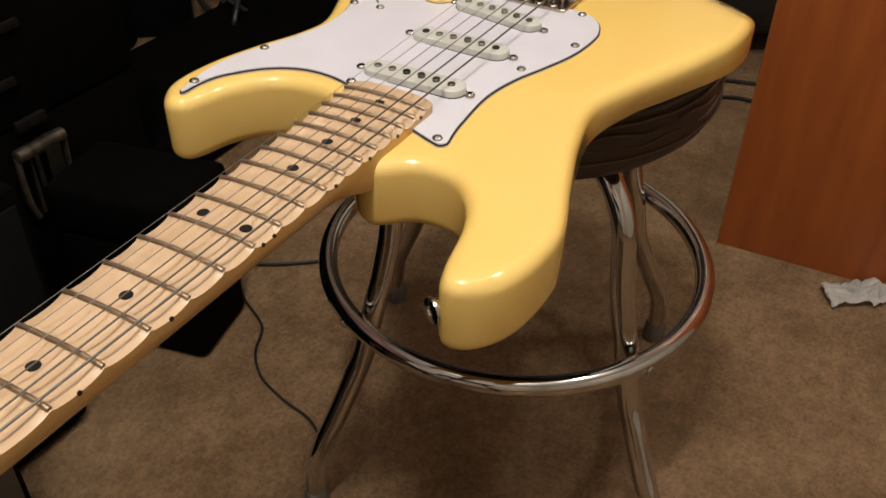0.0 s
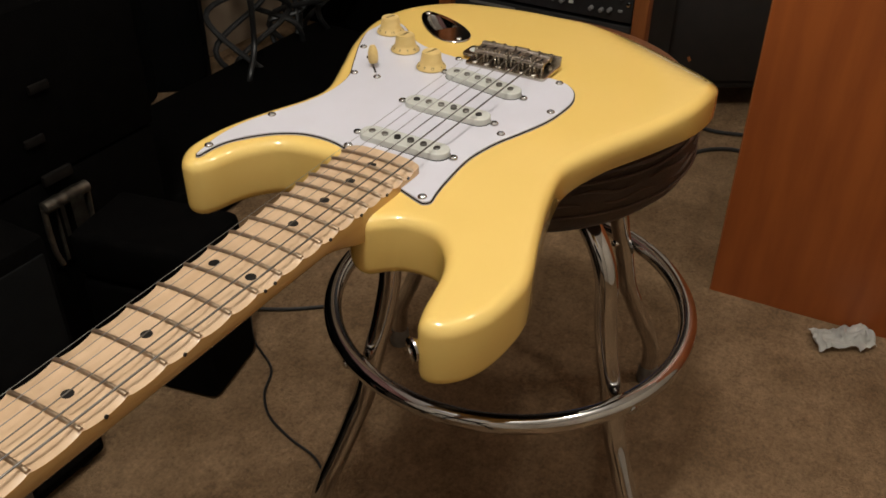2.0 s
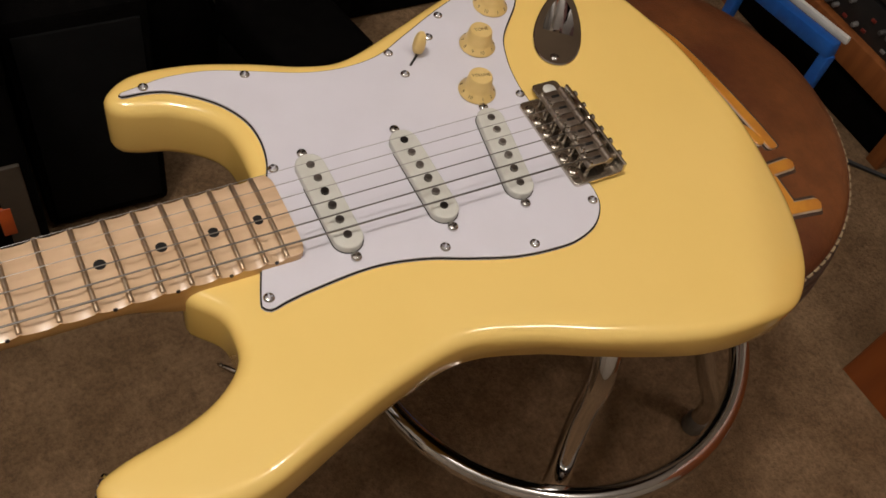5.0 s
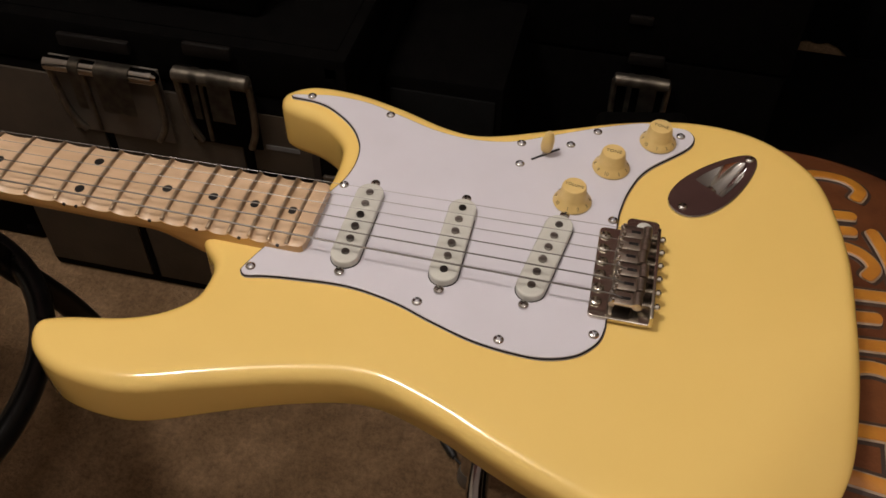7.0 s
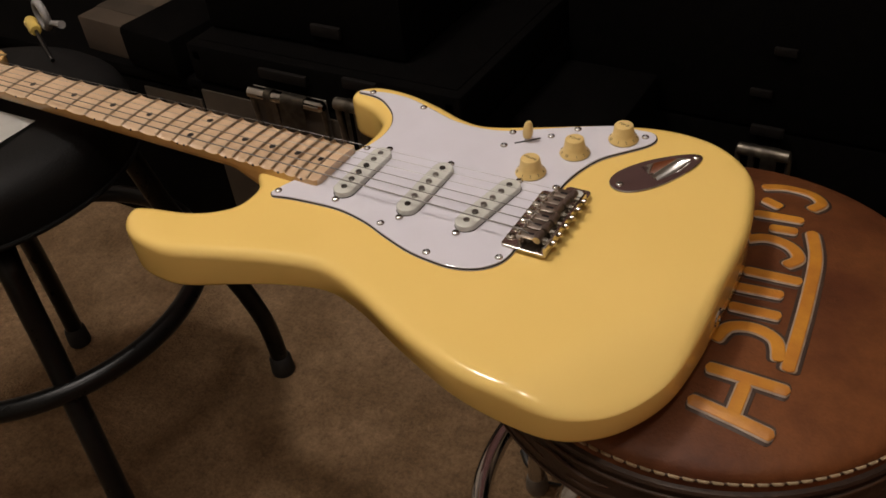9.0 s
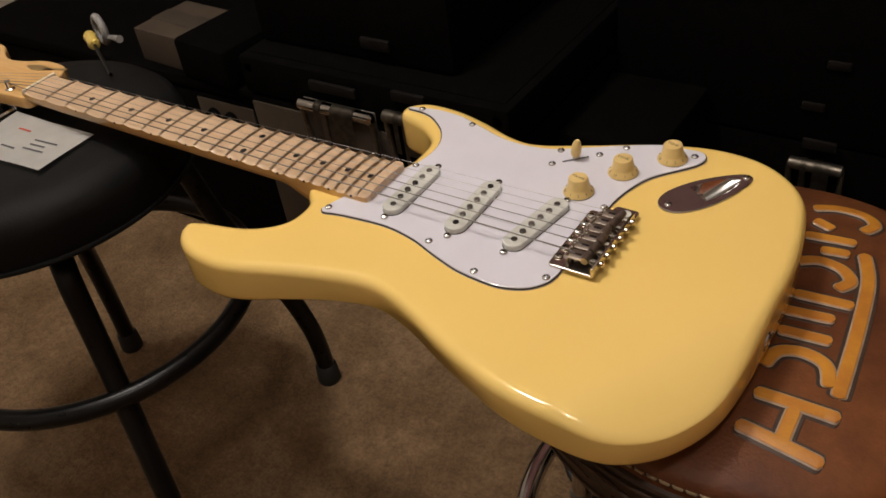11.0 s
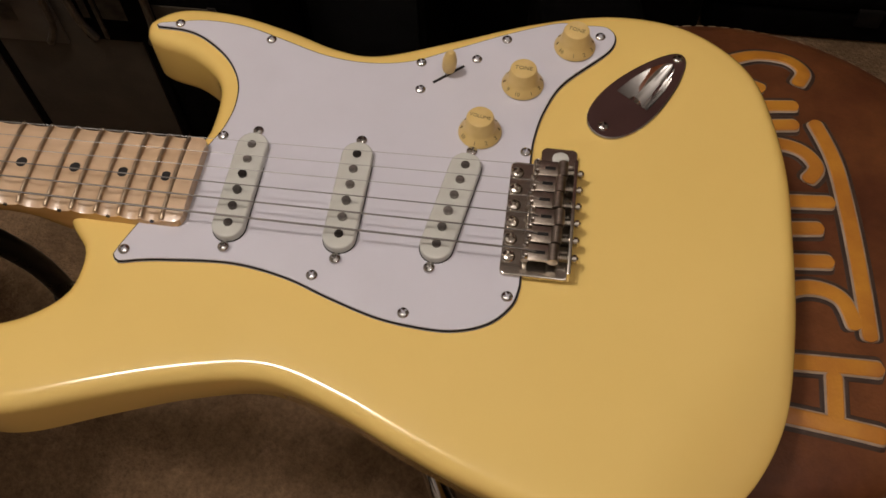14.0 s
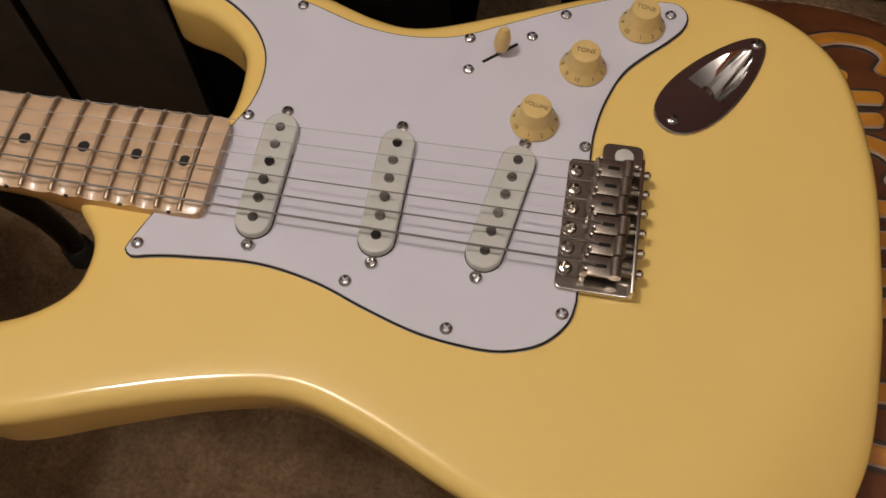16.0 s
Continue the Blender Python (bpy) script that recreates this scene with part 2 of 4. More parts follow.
def lathe_bm(profile, n=48, bm=None, m=None):
    """A closed turned form from (radius, height) pairs; zero radius closes an end."""
    bm = bm or bmesh.new()
    m = m or Matrix()
    rings = []
    for r, z in profile:
        if r < 1e-6:
            rings.append([bm.verts.new(m @ Vector((0, 0, z)))])
        else:
            rings.append([bm.verts.new(m @ Vector((r * math.cos(a), r * math.sin(a), z))) for a in (2 * math.pi * k / n for k in range(n))])
    for a, b in zip(rings, rings[1:]):
        for k in range(n):
            if len(a) == 1 and len(b) == 1:
                continue
            q = [a[k % len(a)], a[(k + 1) % len(a)], b[(k + 1) % len(b)], b[k % len(b)]]
            q = list(dict.fromkeys(q))
            if len(q) > 2:
                bm.faces.new(q)
    return bm


def tube_bm(points, radius, n=12, bm=None, closed=False, cap=True):
    """A round tube along points; radius is one number or one a point."""
    bm = bm or bmesh.new()
    pts = [Vector(p) for p in points]
    count = len(pts)
    rad = [radius] * count if isinstance(radius, (int, float)) else list(radius)
    side, rings = None, []
    for k in range(count):
        ahead = (pts[(k + 1) % count] - pts[k - 1]) if closed else (pts[min(k + 1, count - 1)] - pts[max(k - 1, 0)])
        ahead.normalize()
        if side is None:
            side = ahead.orthogonal().normalized()
        side = (side - ahead * side.dot(ahead)).normalized()
        up = ahead.cross(side)
        rings.append([bm.verts.new(pts[k] + rad[k] * (math.cos(a) * side + math.sin(a) * up)) for a in (2 * math.pi * j / n for j in range(n))])
    pairs = list(zip(rings, rings[1:]))
    if closed:
        best = min(range(n), key=lambda s: (rings[-1][0].co - rings[0][s].co).length)
        pairs.append((rings[-1], rings[0][best:] + rings[0][:best]))
    for a, b in pairs:
        for j in range(n):
            bm.faces.new((a[j], a[(j + 1) % n], b[(j + 1) % n], b[j]))
    if cap and not closed:
        bm.faces.new(rings[0][::-1])
        bm.faces.new(rings[-1])
    return bm


def spline(points, per=8, closed=False):
    """A smooth line through the points (centripetal in effect, by Catmull-Rom)."""
    p = [Vector(q) for q in points]
    n, out = len(p), []
    for k in range(n if closed else n - 1):
        a, b, c, d = (p[(k + j) % n] if closed else p[min(max(k + j, 0), n - 1)] for j in (-1, 0, 1, 2))
        for s in range(per):
            u = s / per
            out.append(0.5 * ((2 * b) + (c - a) * u + (2 * a - 5 * b + 4 * c - d) * u * u + (3 * b - a - 3 * c + d) * u ** 3))
    if not closed:
        out.append(p[-1])
    return out


def even(points, step):
    """A closed line laid out again in even steps."""
    pts = [Vector(p) for p in points]
    lengths = [(pts[(k + 1) % len(pts)] - pts[k]).length for k in range(len(pts))]
    total = sum(lengths)
    count = max(8, round(total / step))
    out, k, gone = [], 0, 0.0
    for j in range(count):
        want = total * j / count
        while gone + lengths[k] < want:
            gone += lengths[k]
            k += 1
        u = (want - gone) / max(lengths[k], 1e-9)
        out.append(pts[k].lerp(pts[(k + 1) % len(pts)], u))
    return out


def area2(pts):
    return sum(a.x * b.y - b.x * a.y for a, b in zip(pts, pts[1:] + pts[:1]))


def inset(pts, d):
    """The closed flat line moved inwards by d; pts run counter-clockwise."""
    n, out = len(pts), []
    for k in range(n):
        t = (pts[(k + 1) % n] - pts[k - 1]).normalized()
        out.append(pts[k] + d * Vector((-t.y, t.x)))
    return out


def inside(p, poly):
    hit, j = False, len(poly) - 1
    for i in range(len(poly)):
        a, b = poly[i], poly[j]
        if (a.y > p[1]) != (b.y > p[1]) and p[0] < (b.x - a.x) * (p[1] - a.y) / (b.y - a.y) + a.x:
            hit = not hit
        j = i
    return hit


def plate_bm(outline, z0, z1, edge=0.0, steps=3, grid=0.0, hole=None, height=None, bm=None, round_bottom=True, under=None, open_bottom=False):
    """A flat solid with a rounded rim, from z0 to z1. grid: spacing of inner points on top; hole: a closed line left open in the top;
    height: a function of (x, y) added to the top."""
    bm = bm or bmesh.new()
    pts = [Vector((p[0], p[1])) for p in outline]
    if area2(pts) < 0:
        pts.reverse()
    height = height or (lambda x, y: 0.0)
    under = under or (lambda x, y: 0.0)
    mid = (z0 + z1) / 2
    loops = []
    if edge and round_bottom:
        for k in range(steps + 1):
            a = math.pi / 2 * k / steps
            loops.append((inset(pts, edge * (1 - math.sin(a))), z0 + edge * (1 - math.cos(a))))
    else:
        loops.append((pts, z0))
    if edge:
        for k in range(steps + 1):
            a = math.pi / 2 * k / steps
            loops.append((inset(pts, edge * (1 - math.cos(a))), z1 - edge * (1 - math.sin(a))))
    else:
        loops.append((pts, z1))
    rings = []
    for loop, z in loops:
        share = max(0.0, (z - mid) / (z1 - mid)) if z1 > mid else 0
        low = max(0.0, (mid - z) / (mid - z0)) if z1 > mid else 0
        rings.append([bm.verts.new((p.x, p.y, z + share * height(p.x, p.y) + low * under(p.x, p.y))) for p in loop])
    n = len(pts)
    for a, b in zip(rings, rings[1:]):
        for k in range(n):
            bm.faces.new((a[k], a[(k + 1) % n], b[(k + 1) % n], b[k]))
    if not grid and not hole:
        bm.faces.new(rings[0][::-1])
        bm.faces.new(rings[-1])
        return bm
    if not open_bottom:
        fill_bm(bm, rings[0], loops[0][0], grid, None, lambda x, y: z0 + under(x, y))
    fill_bm(bm, rings[-1], loops[-1][0], grid, hole, lambda x, y: z1 + height(x, y))
    return bm


def fill_bm(bm, ring, top, grid, hole, level):
    """Closes a ring of vertices with a triangle net that follows level(x, y)."""
    n = len(top)
    verts2, edges2 = [p.copy() for p in top], [(k, (k + 1) % n) for k in range(n)]
    if hole:
        first = len(verts2)
        verts2 += [Vector((p[0], p[1])) for p in hole]
        edges2 += [(first + k, first + (k + 1) % len(hole)) for k in range(len(hole))]
    if grid:
        lo, hi = Vector((min(p.x for p in top), min(p.y for p in top))), Vector((max(p.x for p in top), max(p.y for p in top)))
        shy = inset(top, grid * 0.45)
        x = lo.x
        while x < hi.x:
            y = lo.y
            while y < hi.y:
                if inside((x, y), shy) and not (hole and inside((x, y), verts2[first:first + len(hole)])):
                    verts2.append(Vector((x, y)))
                y += grid
            x += grid
    co, _, faces, origin, _, _ = delaunay_2d_cdt(verts2, edges2, [], 0, 1e-7)
    made = {}
    hole_line = [Vector((p[0], p[1])) for p in hole] if hole else None
    for f in faces:
        c = sum((co[k] for k in f), Vector((0, 0))) / len(f)
        if not inside(c, top) or (hole_line and inside(c, hole_line)):
            continue
        vs = []
        for k in f:
            if k not in made:
                src = [o for o in origin[k] if o < n]
                made[k] = ring[src[0]] if src else bm.verts.new((co[k].x, co[k].y, level(co[k].x, co[k].y)))
            vs.append(made[k])
        if len(set(vs)) > 2:
            try:
                bm.faces.new(vs)
            except ValueError:
                pass


def text_mesh(body, size):
    data = bpy.data.curves.new("print", "FONT")
    data.body, data.size, data.align_x, data.align_y, data.extrude = body, size, "CENTER", "CENTER", 0.00012
    data.resolution_u = 3
    ob = new("print", data)
    bpy.context.view_layer.update()
    me = bpy.data.meshes.new_from_object(ob.evaluated_get(bpy.context.evaluated_depsgraph_get()))
    bpy.data.objects.remove(ob)
    me.materials.clear()
    me.materials.append(M_INK)
    return me


def structure(name, bm, mat, label, smooth=False):
    return tagged(link_mesh(name, bm, mat, None, "", smooth), label, "", "", "structure")


# ---------------------------------------------------------------- the room
X0, X1, Y0, Y1, TOP = -2.0, 2.3, -1.25, 2.2, 2.3
structure("floor", box_bm((X1 - X0, Y1 - Y0, 0.08), ((X0 + X1) / 2, (Y0 + Y1) / 2, -0.04)), M_CARPET, "worn beige cut-pile carpet on the floor")
structure("ceiling", box_bm((X1 - X0 + 0.2, Y1 - Y0 + 0.2, 0.1), ((X0 + X1) / 2, (Y0 + Y1) / 2, TOP + 0.05)), M_CEIL, "plain off-white ceiling")
structure("wall_south_1", box_bm((X1 + 0.1 + 0.62, 0.1, TOP), ((X1 + 0.1 - 0.62) / 2, Y0 - 0.05, TOP / 2)), M_DARK_WALL, "dark red-brown painted wall behind the cases")
structure("wall_south_2", box_bm((-0.62 - X0 + 0.1, 0.1, TOP), ((X0 - 0.1 - 0.62) / 2, Y0 - 0.05, TOP / 2)), M_TAN_WALL, "plain beige painted wall behind the cables")
structure("wall_north", box_bm((X1 - X0 + 0.2, 0.1, TOP), ((X0 + X1) / 2, Y1 + 0.05, TOP / 2)), M_WALL, "plain beige painted wall")
structure("wall_west", box_bm((0.1, Y1 - Y0, TOP), (X0 - 0.05, (Y0 + Y1) / 2, TOP / 2)), M_WALL, "plain beige painted wall behind the rack")
structure("wall_east", box_bm((0.1, Y1 - Y0, TOP), (X1 + 0.05, (Y0 + Y1) / 2, TOP / 2)), M_WALL, "plain beige painted wall")


# ---------------------------------------------------------------- the guitar
ZT = 0.58  # the height of the body's top
SCALE = 0.6477
guitar = thing("electric_guitar", (0, 0, ZT), "glossy aged-yellow electric guitar lying face up across two stools", "guitar")


def fret_x(n):
    return SCALE * 2 ** (-n / 12)


BODY_LINE = [
    (192, -32), (188, -48), (190, -72), (198.9, -86.1), (216.9, -98.2), (235.8, -103.4), (246.2, -109.4), (246.8, -121.7), (228.4, -133.9),
    (194.6, -133.3), (159.1, -123.9), (125.7, -111.7), (99, -110.1), (55.1, -127.2), (11.2, -145.7), (-33.2, -157.1), (-71.5, -154.9), (-99.7, -141.2),
    (-120.9, -117.7), (-131.4, -84.6), (-137.2, -45.8), (-137.6, 0), (-137.2, 45), (-132.4, 87), (-119, 118.2), (-101.4, 138.8), (-79.5, 151.4),
    (-49.9, 154.8), (-14.4, 151.8), (18.3, 142.3), (49.8, 130.2), (84.8, 114.9), (121.6, 104.5), (159.5, 110.1), (200.9, 122.3), (241.7, 135.8),
    (267.9, 136.9), (293, 131.8), (309.5, 120), (313, 106), (299.8, 98.6), (268.1, 91.7), (248.3, 83), (234.5, 69.4), (232.2, 53.4),
    (234.6, 42.5), (240.8, 34.9), (247.3, 27.1), (246.1, 16.9), (234, 4), (214, -13),
]
body_outline = even(spline([(x / 1000, y / 1000) for x, y in BODY_LINE], 8, True), 0.0045)


def arm_contour(x, y):
    """The slope planed into the top of the lower bass bout for the player's arm."""
    d = -0.852 * (x + 0.142) + 0.523 * (y + 0.009)
    return -0.56 * d * d / (d + 0.024) if d > 0 else 0.0


def belly_cut(x, y):
    """The hollow planed out of the back at the bass waist."""
    along = 0.5 + 0.5 * math.cos(math.pi * max(-1.0, min(1.0, (x - 0.072) / 0.225)))
    across = max(0.0, min(1.0, (y - 0.035) / 0.085))
    return 0.0212 * along * across * across * (3 - 2 * across)


JACK_AT, JACK_TURN = Vector((-0.0545, -0.0925)), math.atan2(-0.122 + 0.062, -0.077 + 0.032)


def jack_point(u, v):
    c, s = math.cos(JACK_TURN), math.sin(JACK_TURN)
    return Vector((JACK_AT.x + c * u - s * v, JACK_AT.y + s * u + c * v))


SCOOP0, SCOOP1 = -0.0075, 0.0305


def scoop_half(u):
    k = min(1.0, max(0.0, (u - SCOOP0) / (SCOOP1 - SCOOP0)))
    return 0.0108 * (1 - k ** 2.1) ** 0.62


def scoop_line(grow=0.0):
    us = [SCOOP0 + (SCOOP1 - SCOOP0) * (k / 14) ** 0.8 for k in range(15)]
    up = [jack_point(u + (grow if k == 14 else -grow if k == 0 else 0), scoop_half(u) + grow) for k, u in enumerate(us[:-1])]
    down = [jack_point(u + (-grow if k == 0 else 0), -scoop_half(u) - grow) for k, u in enumerate(us[:-1])]
    return up + [jack_point(SCOOP1 + grow, 0)] + down[::-1]


recess_line = scoop_line(0.0006)
part("body", plate_bm(body_outline, -0.0436, 0, 0.0085, 6, 0.009, recess_line, arm_contour, under=belly_cut), M_BODY, guitar, "glossy aged-yellow solid body", True, 88)

GUARD_LINE = [
    (240, -114), (238, -112), (222, -111), (208, -106), (190, -92), (179, -75), (176, -58), (178, -42), (183, -29), (184, -27),
    (196, 1), (208, 29), (214, 45), (214, 49), (210, 52), (200, 50), (185, 48), (151, 46), (122, 51), (97, 60), (71, 68), (46, 71), (30, 70),
    (15, 64), (5, 53), (2, 42), (2, 34), (2, 0), (3, -40), (2, -56), (-2, -74), (-11, -94), (-33, -118), (-39, -128), (-39, -136), (-33, -142),
    (-20, -142), (-4, -142), (25, -130), (56, -114), (80, -102), (105, -98), (131, -101), (160, -111), (185, -119), (210, -121), (228, -118), (238, -116),
]
guard_outline = even(spline([(x / 1000, y / 1000) for x, y in GUARD_LINE], 8, True), 0.003)
if area2(guard_outline) < 0:
    guard_outline.reverse()
pickguard = part("pickguard", plate_bm(guard_outline, 0.0002, 0.0009), M_GUARD, guitar, "white three-ply pickguard")
part("black_ply", plate_bm(inset(guard_outline, 0.0001), 0.0009, 0.0016), M_BLACK_PLY, pickguard, "thin black middle ply showing at the edge")
part("top_ply", plate_bm(inset(guard_outline, 0.00095), 0.0016, 0.0024, 0.0003, 2, round_bottom=False), M_GUARD, pickguard)


def screw_mesh(radius, mat):
    """A low oval screw head with a crossed recess."""
    n = 24
    bm = lathe_bm([(0, -0.001), (radius, -0.001), (radius, 0.0001), (radius * 0.92, radius * 0.2), (radius * 0.74, radius * 0.34)], n)
    bm.verts.ensure_lookup_table()
    rim = bm.verts[-n:]
    rings = [list(rim)]
    for depth in (radius * 0.4, -radius * 0.12):
        ring = []
        for k in range(n):
            a = 2 * math.pi * k / n
            c, s = max(abs(math.cos(a)), 1e-6), max(abs(math.sin(a)), 1e-6)
            r = radius * max(min(0.66 / c, 0.17 / s), min(0.66 / s, 0.17 / c))
            ring.append(bm.verts.new((r * math.cos(a), r * math.sin(a), depth)))
        rings.append(ring)
    for a, b in zip(rings, rings[1:]):
        for k in range(n):
            bm.faces.new((a[k], a[(k + 1) % n], b[(k + 1) % n], b[k]))
    bm.faces.new(rings[-1])
    ob = link_mesh("screw", bm, mat, sharp=32)
    me = ob.data
    bpy.data.objects.remove(ob)
    return me


SCREW = screw_mesh(0.0031, M_CHROME)
for x, y in ((225, -115.7), (166, -108.7), (176.4, -34.3), (73.3, -100.6), (25, -124.3), (-30, -132.7), (6.7, -42.4),
             (8.2, 48.2), (58.4, 63.6), (108.1, 48), (209, 44.6)):
    shared("guard_screw", SCREW, guitar, pose(x / 1000, y / 1000, 0.0026, 0, 0, random.uniform(0, 90)))


def stadium(length, width, n=14):
    h, r = length / 2 - width / 2, width / 2
    return [Vector((r * math.cos(a), h + r * math.sin(a))) for a in (math.pi * k / n for k in range(n + 1))] + \
           [Vector((-r * math.cos(a), -h - r * math.sin(a))) for a in (math.pi * k / n for k in range(n + 1))]


def pickup(x, y, turn, tilt):
    """One single-coil pickup: cover, six magnets of uneven height, two screws."""
    holder = part("pickup", plate_bm(stadium(0.0695, 0.0172), -0.002, 0.0046, 0.0009, 3, round_bottom=False), M_COVER, guitar, "off-white single-coil pickup cover")
    holder.matrix_basis = pose(x, y, 0.0024, tilt, 0, turn)
    part("cover_gap", plate_bm(stadium(0.0704, 0.0181), -0.001, 0.00015), M_BLACK_PLY, holder, "dark gap round the cover")
    pole = lathe_bm([(0, 0), (0.0024, 0), (0.0024, 0.0058), (0.0021, 0.0061), (0, 0.0061)], 18)
    me = link_mesh("magnet", pole, M_POLE)
    for k, lift in enumerate((0.0006, 0.0009, 0.0013, 0.0018, 0.0013, 0.0006)):
        if k == 0:
            me.parent, me.matrix_basis = holder, pose(0, -0.026, lift - 0.001)
        else:
            shared("magnet", me.data, holder, pose(0, -0.026 + 0.0104 * k, lift - 0.001, random.uniform(-2, 2), random.uniform(-2, 2)))
    for s in (-1, 1):
        shared("pickup_screw", SCREW, holder, pose(0, s * 0.0385, 0.0011, 0, 0, 30 + 40 * s))


pickup(0.1572, -0.001, 0, 0.6)
pickup(0.0980, -0.001, 0, 0.4)
pickup(0.0427, -0.001, math.degrees(math.atan2(-(0.0491 - 0.0363), 0.0745)), 0.2)


# neck
def half_width(x):
    return 0.0210 + (0.0280 - 0.0210) * (SCALE - x) / (SCALE - 0.19)


NECK_END = 0.1820
FB = 0.0096


def scallop(x):
    """How far the wood is carved away between two frets."""
    if x > fret_x(1):
        a, b = fret_x(1), SCALE
    elif x < fret_x(21):
        return 0.0
    else:
        n = next(k for k in range(2, 22) if fret_x(k) <= x)
        a, b = fret_x(n), fret_x(n - 1)
    u = (x - a) / (b - a)
    return 0.0021 * min(1.0, (math.sin(math.pi * min(max(u, 0), 1))) ** 0.62 * 1.03)


def neck_mesh():
    bm = bmesh.new()
    stations = [NECK_END, NECK_END + 0.0012, NECK_END + 0.003, NECK_END + 0.006]
    edges = [fret_x(k) for k in range(21, -1, -1)]
    for a, b in zip(edges, edges[1:]):
        stations += [a + (b - a) * k / 10 for k in range(10)]
    stations += [SCALE, SCALE + 0.005]
    rings = []
    for x in stations:
        w = half_width(x)
        if x < NECK_END + 0.005:
            u = (x - NECK_END) / 0.005
            w -= 0.005 * (1 - math.sqrt(max(0.0, 1 - (1 - u) ** 2)))
        cut = scallop(x)
        ring = []
        heel = min(1.0, max(0.0, (0.285 - x) / 0.045))
        heel = heel * heel * (3 - 2 * heel)
        depth = -FB + 0.0215 + 0.002 * (SCALE - x) / SCALE
        low = -depth * (1 - heel) - 0.016 * heel
        for k in range(13):
            v = -1 + k / 6
            y = v * w
            fall = y * y / (2 * 0.26)
            soft = 0.0009 * max(0.0, (abs(v) - 0.84) / 0.16) ** 2
            ring.append((x, y, FB - fall - cut - soft))
        side = FB - w * w / 0.52 - 0.006
        ring.append((x, w, side))
        for k in range(1, 12):
            a = math.pi * k / 12
            round_y, round_z = w * math.cos(a), side - (side - low) * math.sin(a) ** 0.85
            square_y = w * max(-1, min(1, math.cos(a) * 1.6))
            square_z = side - (side - low) * min(1.0, math.sin(a) * 1.9)
            ring.append((x, round_y * (1 - heel) + square_y * heel, round_z * (1 - heel) + square_z * heel))
        ring.append((x, -w, side))
        rings.append([bm.verts.new(p) for p in ring])
    n = len(rings[0])
    for a, b in zip(rings, rings[1:]):
        for k in range(n):
            bm.faces.new((a[k], a[(k + 1) % n], b[(k + 1) % n], b[k]))
    bm.faces.new(rings[0])
    bm.faces.new(rings[-1])
    return bm


neck = part("neck", neck_mesh(), M_MAPLE, guitar, "pale maple neck with a scalloped fingerboard")


neck.data.materials.append(M_HEEL)
for face in neck.data.polygons:
    if face.normal.z < 0.5 and abs(face.normal.x) < 0.7:
        face.material_index = 1


def fret(n):
    x = fret_x(n)
    w = half_width(x) - 0.0004
    bm = bmesh.new()
    rings = []
    for k in range(13):
        y = -w + 2 * w * k / 12
        z = FB - y * y / 0.52
        ends = 0.0005 if k in (0, 12) else 0.0
        rings.append([bm.verts.new((x + 0.00135 * math.cos(a), y, z - 0.0004 + (0.0015 - ends) * max(0, math.sin(a)))) for a in (math.pi * j / 6 for j in range(7))])
    for a, b in zip(rings, rings[1:]):
        for j in range(6):
            bm.faces.new((a[j], a[j + 1], b[j + 1], b[j]))
        bm.faces.new((a[6], a[0], b[0], b[6]))
    bm.faces.new(rings[0])
    bm.faces.new(rings[-1])
    part("fret", bm, M_FRET, neck)


for n in range(1, 22):
    fret(n)
dot_me = None
DOTS = [(n, 0.0) for n in (3, 5, 7, 9, 15, 17, 19, 21)] + [(12, -0.0131), (12, 0.0126)]
for n, y in DOTS:
    x = (fret_x(n) + fret_x(n - 1)) / 2
    m = pose(x, y, FB - y * y / 0.52 - scallop(x) - 0.0006, math.degrees(-y / 0.26), 0, 0)
    if dot_me is None:
        first = part("position_dot", lathe_bm([(0, 0), (0.0031, 0), (0.0031, 0.0008), (0, 0.0008)], 20), M_DOT, neck, "black inlaid dot")
        dot_me, first.matrix_basis = first.data, m
    else:
        shared("position_dot", dot_me, neck, m)
side_me = None
for n in (3, 5, 7, 9, 12, 15, 17, 19, 21):
    x = (fret_x(n) + fret_x(n - 1)) / 2
    for dx in ((-0.004, 0.004) if n == 12 else (0,)):
        m = pose(x + dx, half_width(x) + 0.0001, FB - 0.0042, -90, 0, 0)
        if side_me is None:
            first = part("side_dot", lathe_bm([(0, -0.0005), (0.0011, -0.0005), (0.0011, 0.0003), (0, 0.0003)], 12), M_DOT, neck, "black side dot")
            side_me, first.matrix_basis = first.data, m
        else:
            shared("side_dot", side_me, neck, m)
part("nut", box_bm((0.0033, 0.0425, 0.006), (SCALE + 0.0017, 0, FB - 0.0012), 0.0006), M_BONE, guitar, "bone string nut")

HEAD_LINE = [
    (650, 21), (672, 24), (700, 27), (760, 35), (815, 43), (842, 44), (856, 34), (860, 10), (852, -22), (836, -47), (812, -58), (791, -54),
    (776, -43), (756, -35), (732, -38), (708, -47), (686, -49), (668, -46), (658, -37), (653, -26), (650, -21), (649, 0),
]
head_outline = even(spline([(x / 1000, y / 1000) for x, y in HEAD_LINE], 8, True), 0.004)
headstock = part("headstock", plate_bm(head_outline, -0.0115, 0.0030, 0.0018, 3), M_HEEL, guitar, "large amber-lacquered maple headstock")
part("logo_mark", plate_bm(even(spline([(0.672, -0.035), (0.70, -0.037), (0.716, -0.03), (0.70, -0.026), (0.683, -0.03)], 6, True), 0.003), 0.003, 0.0034), M_INK, headstock, "dark curved mark")
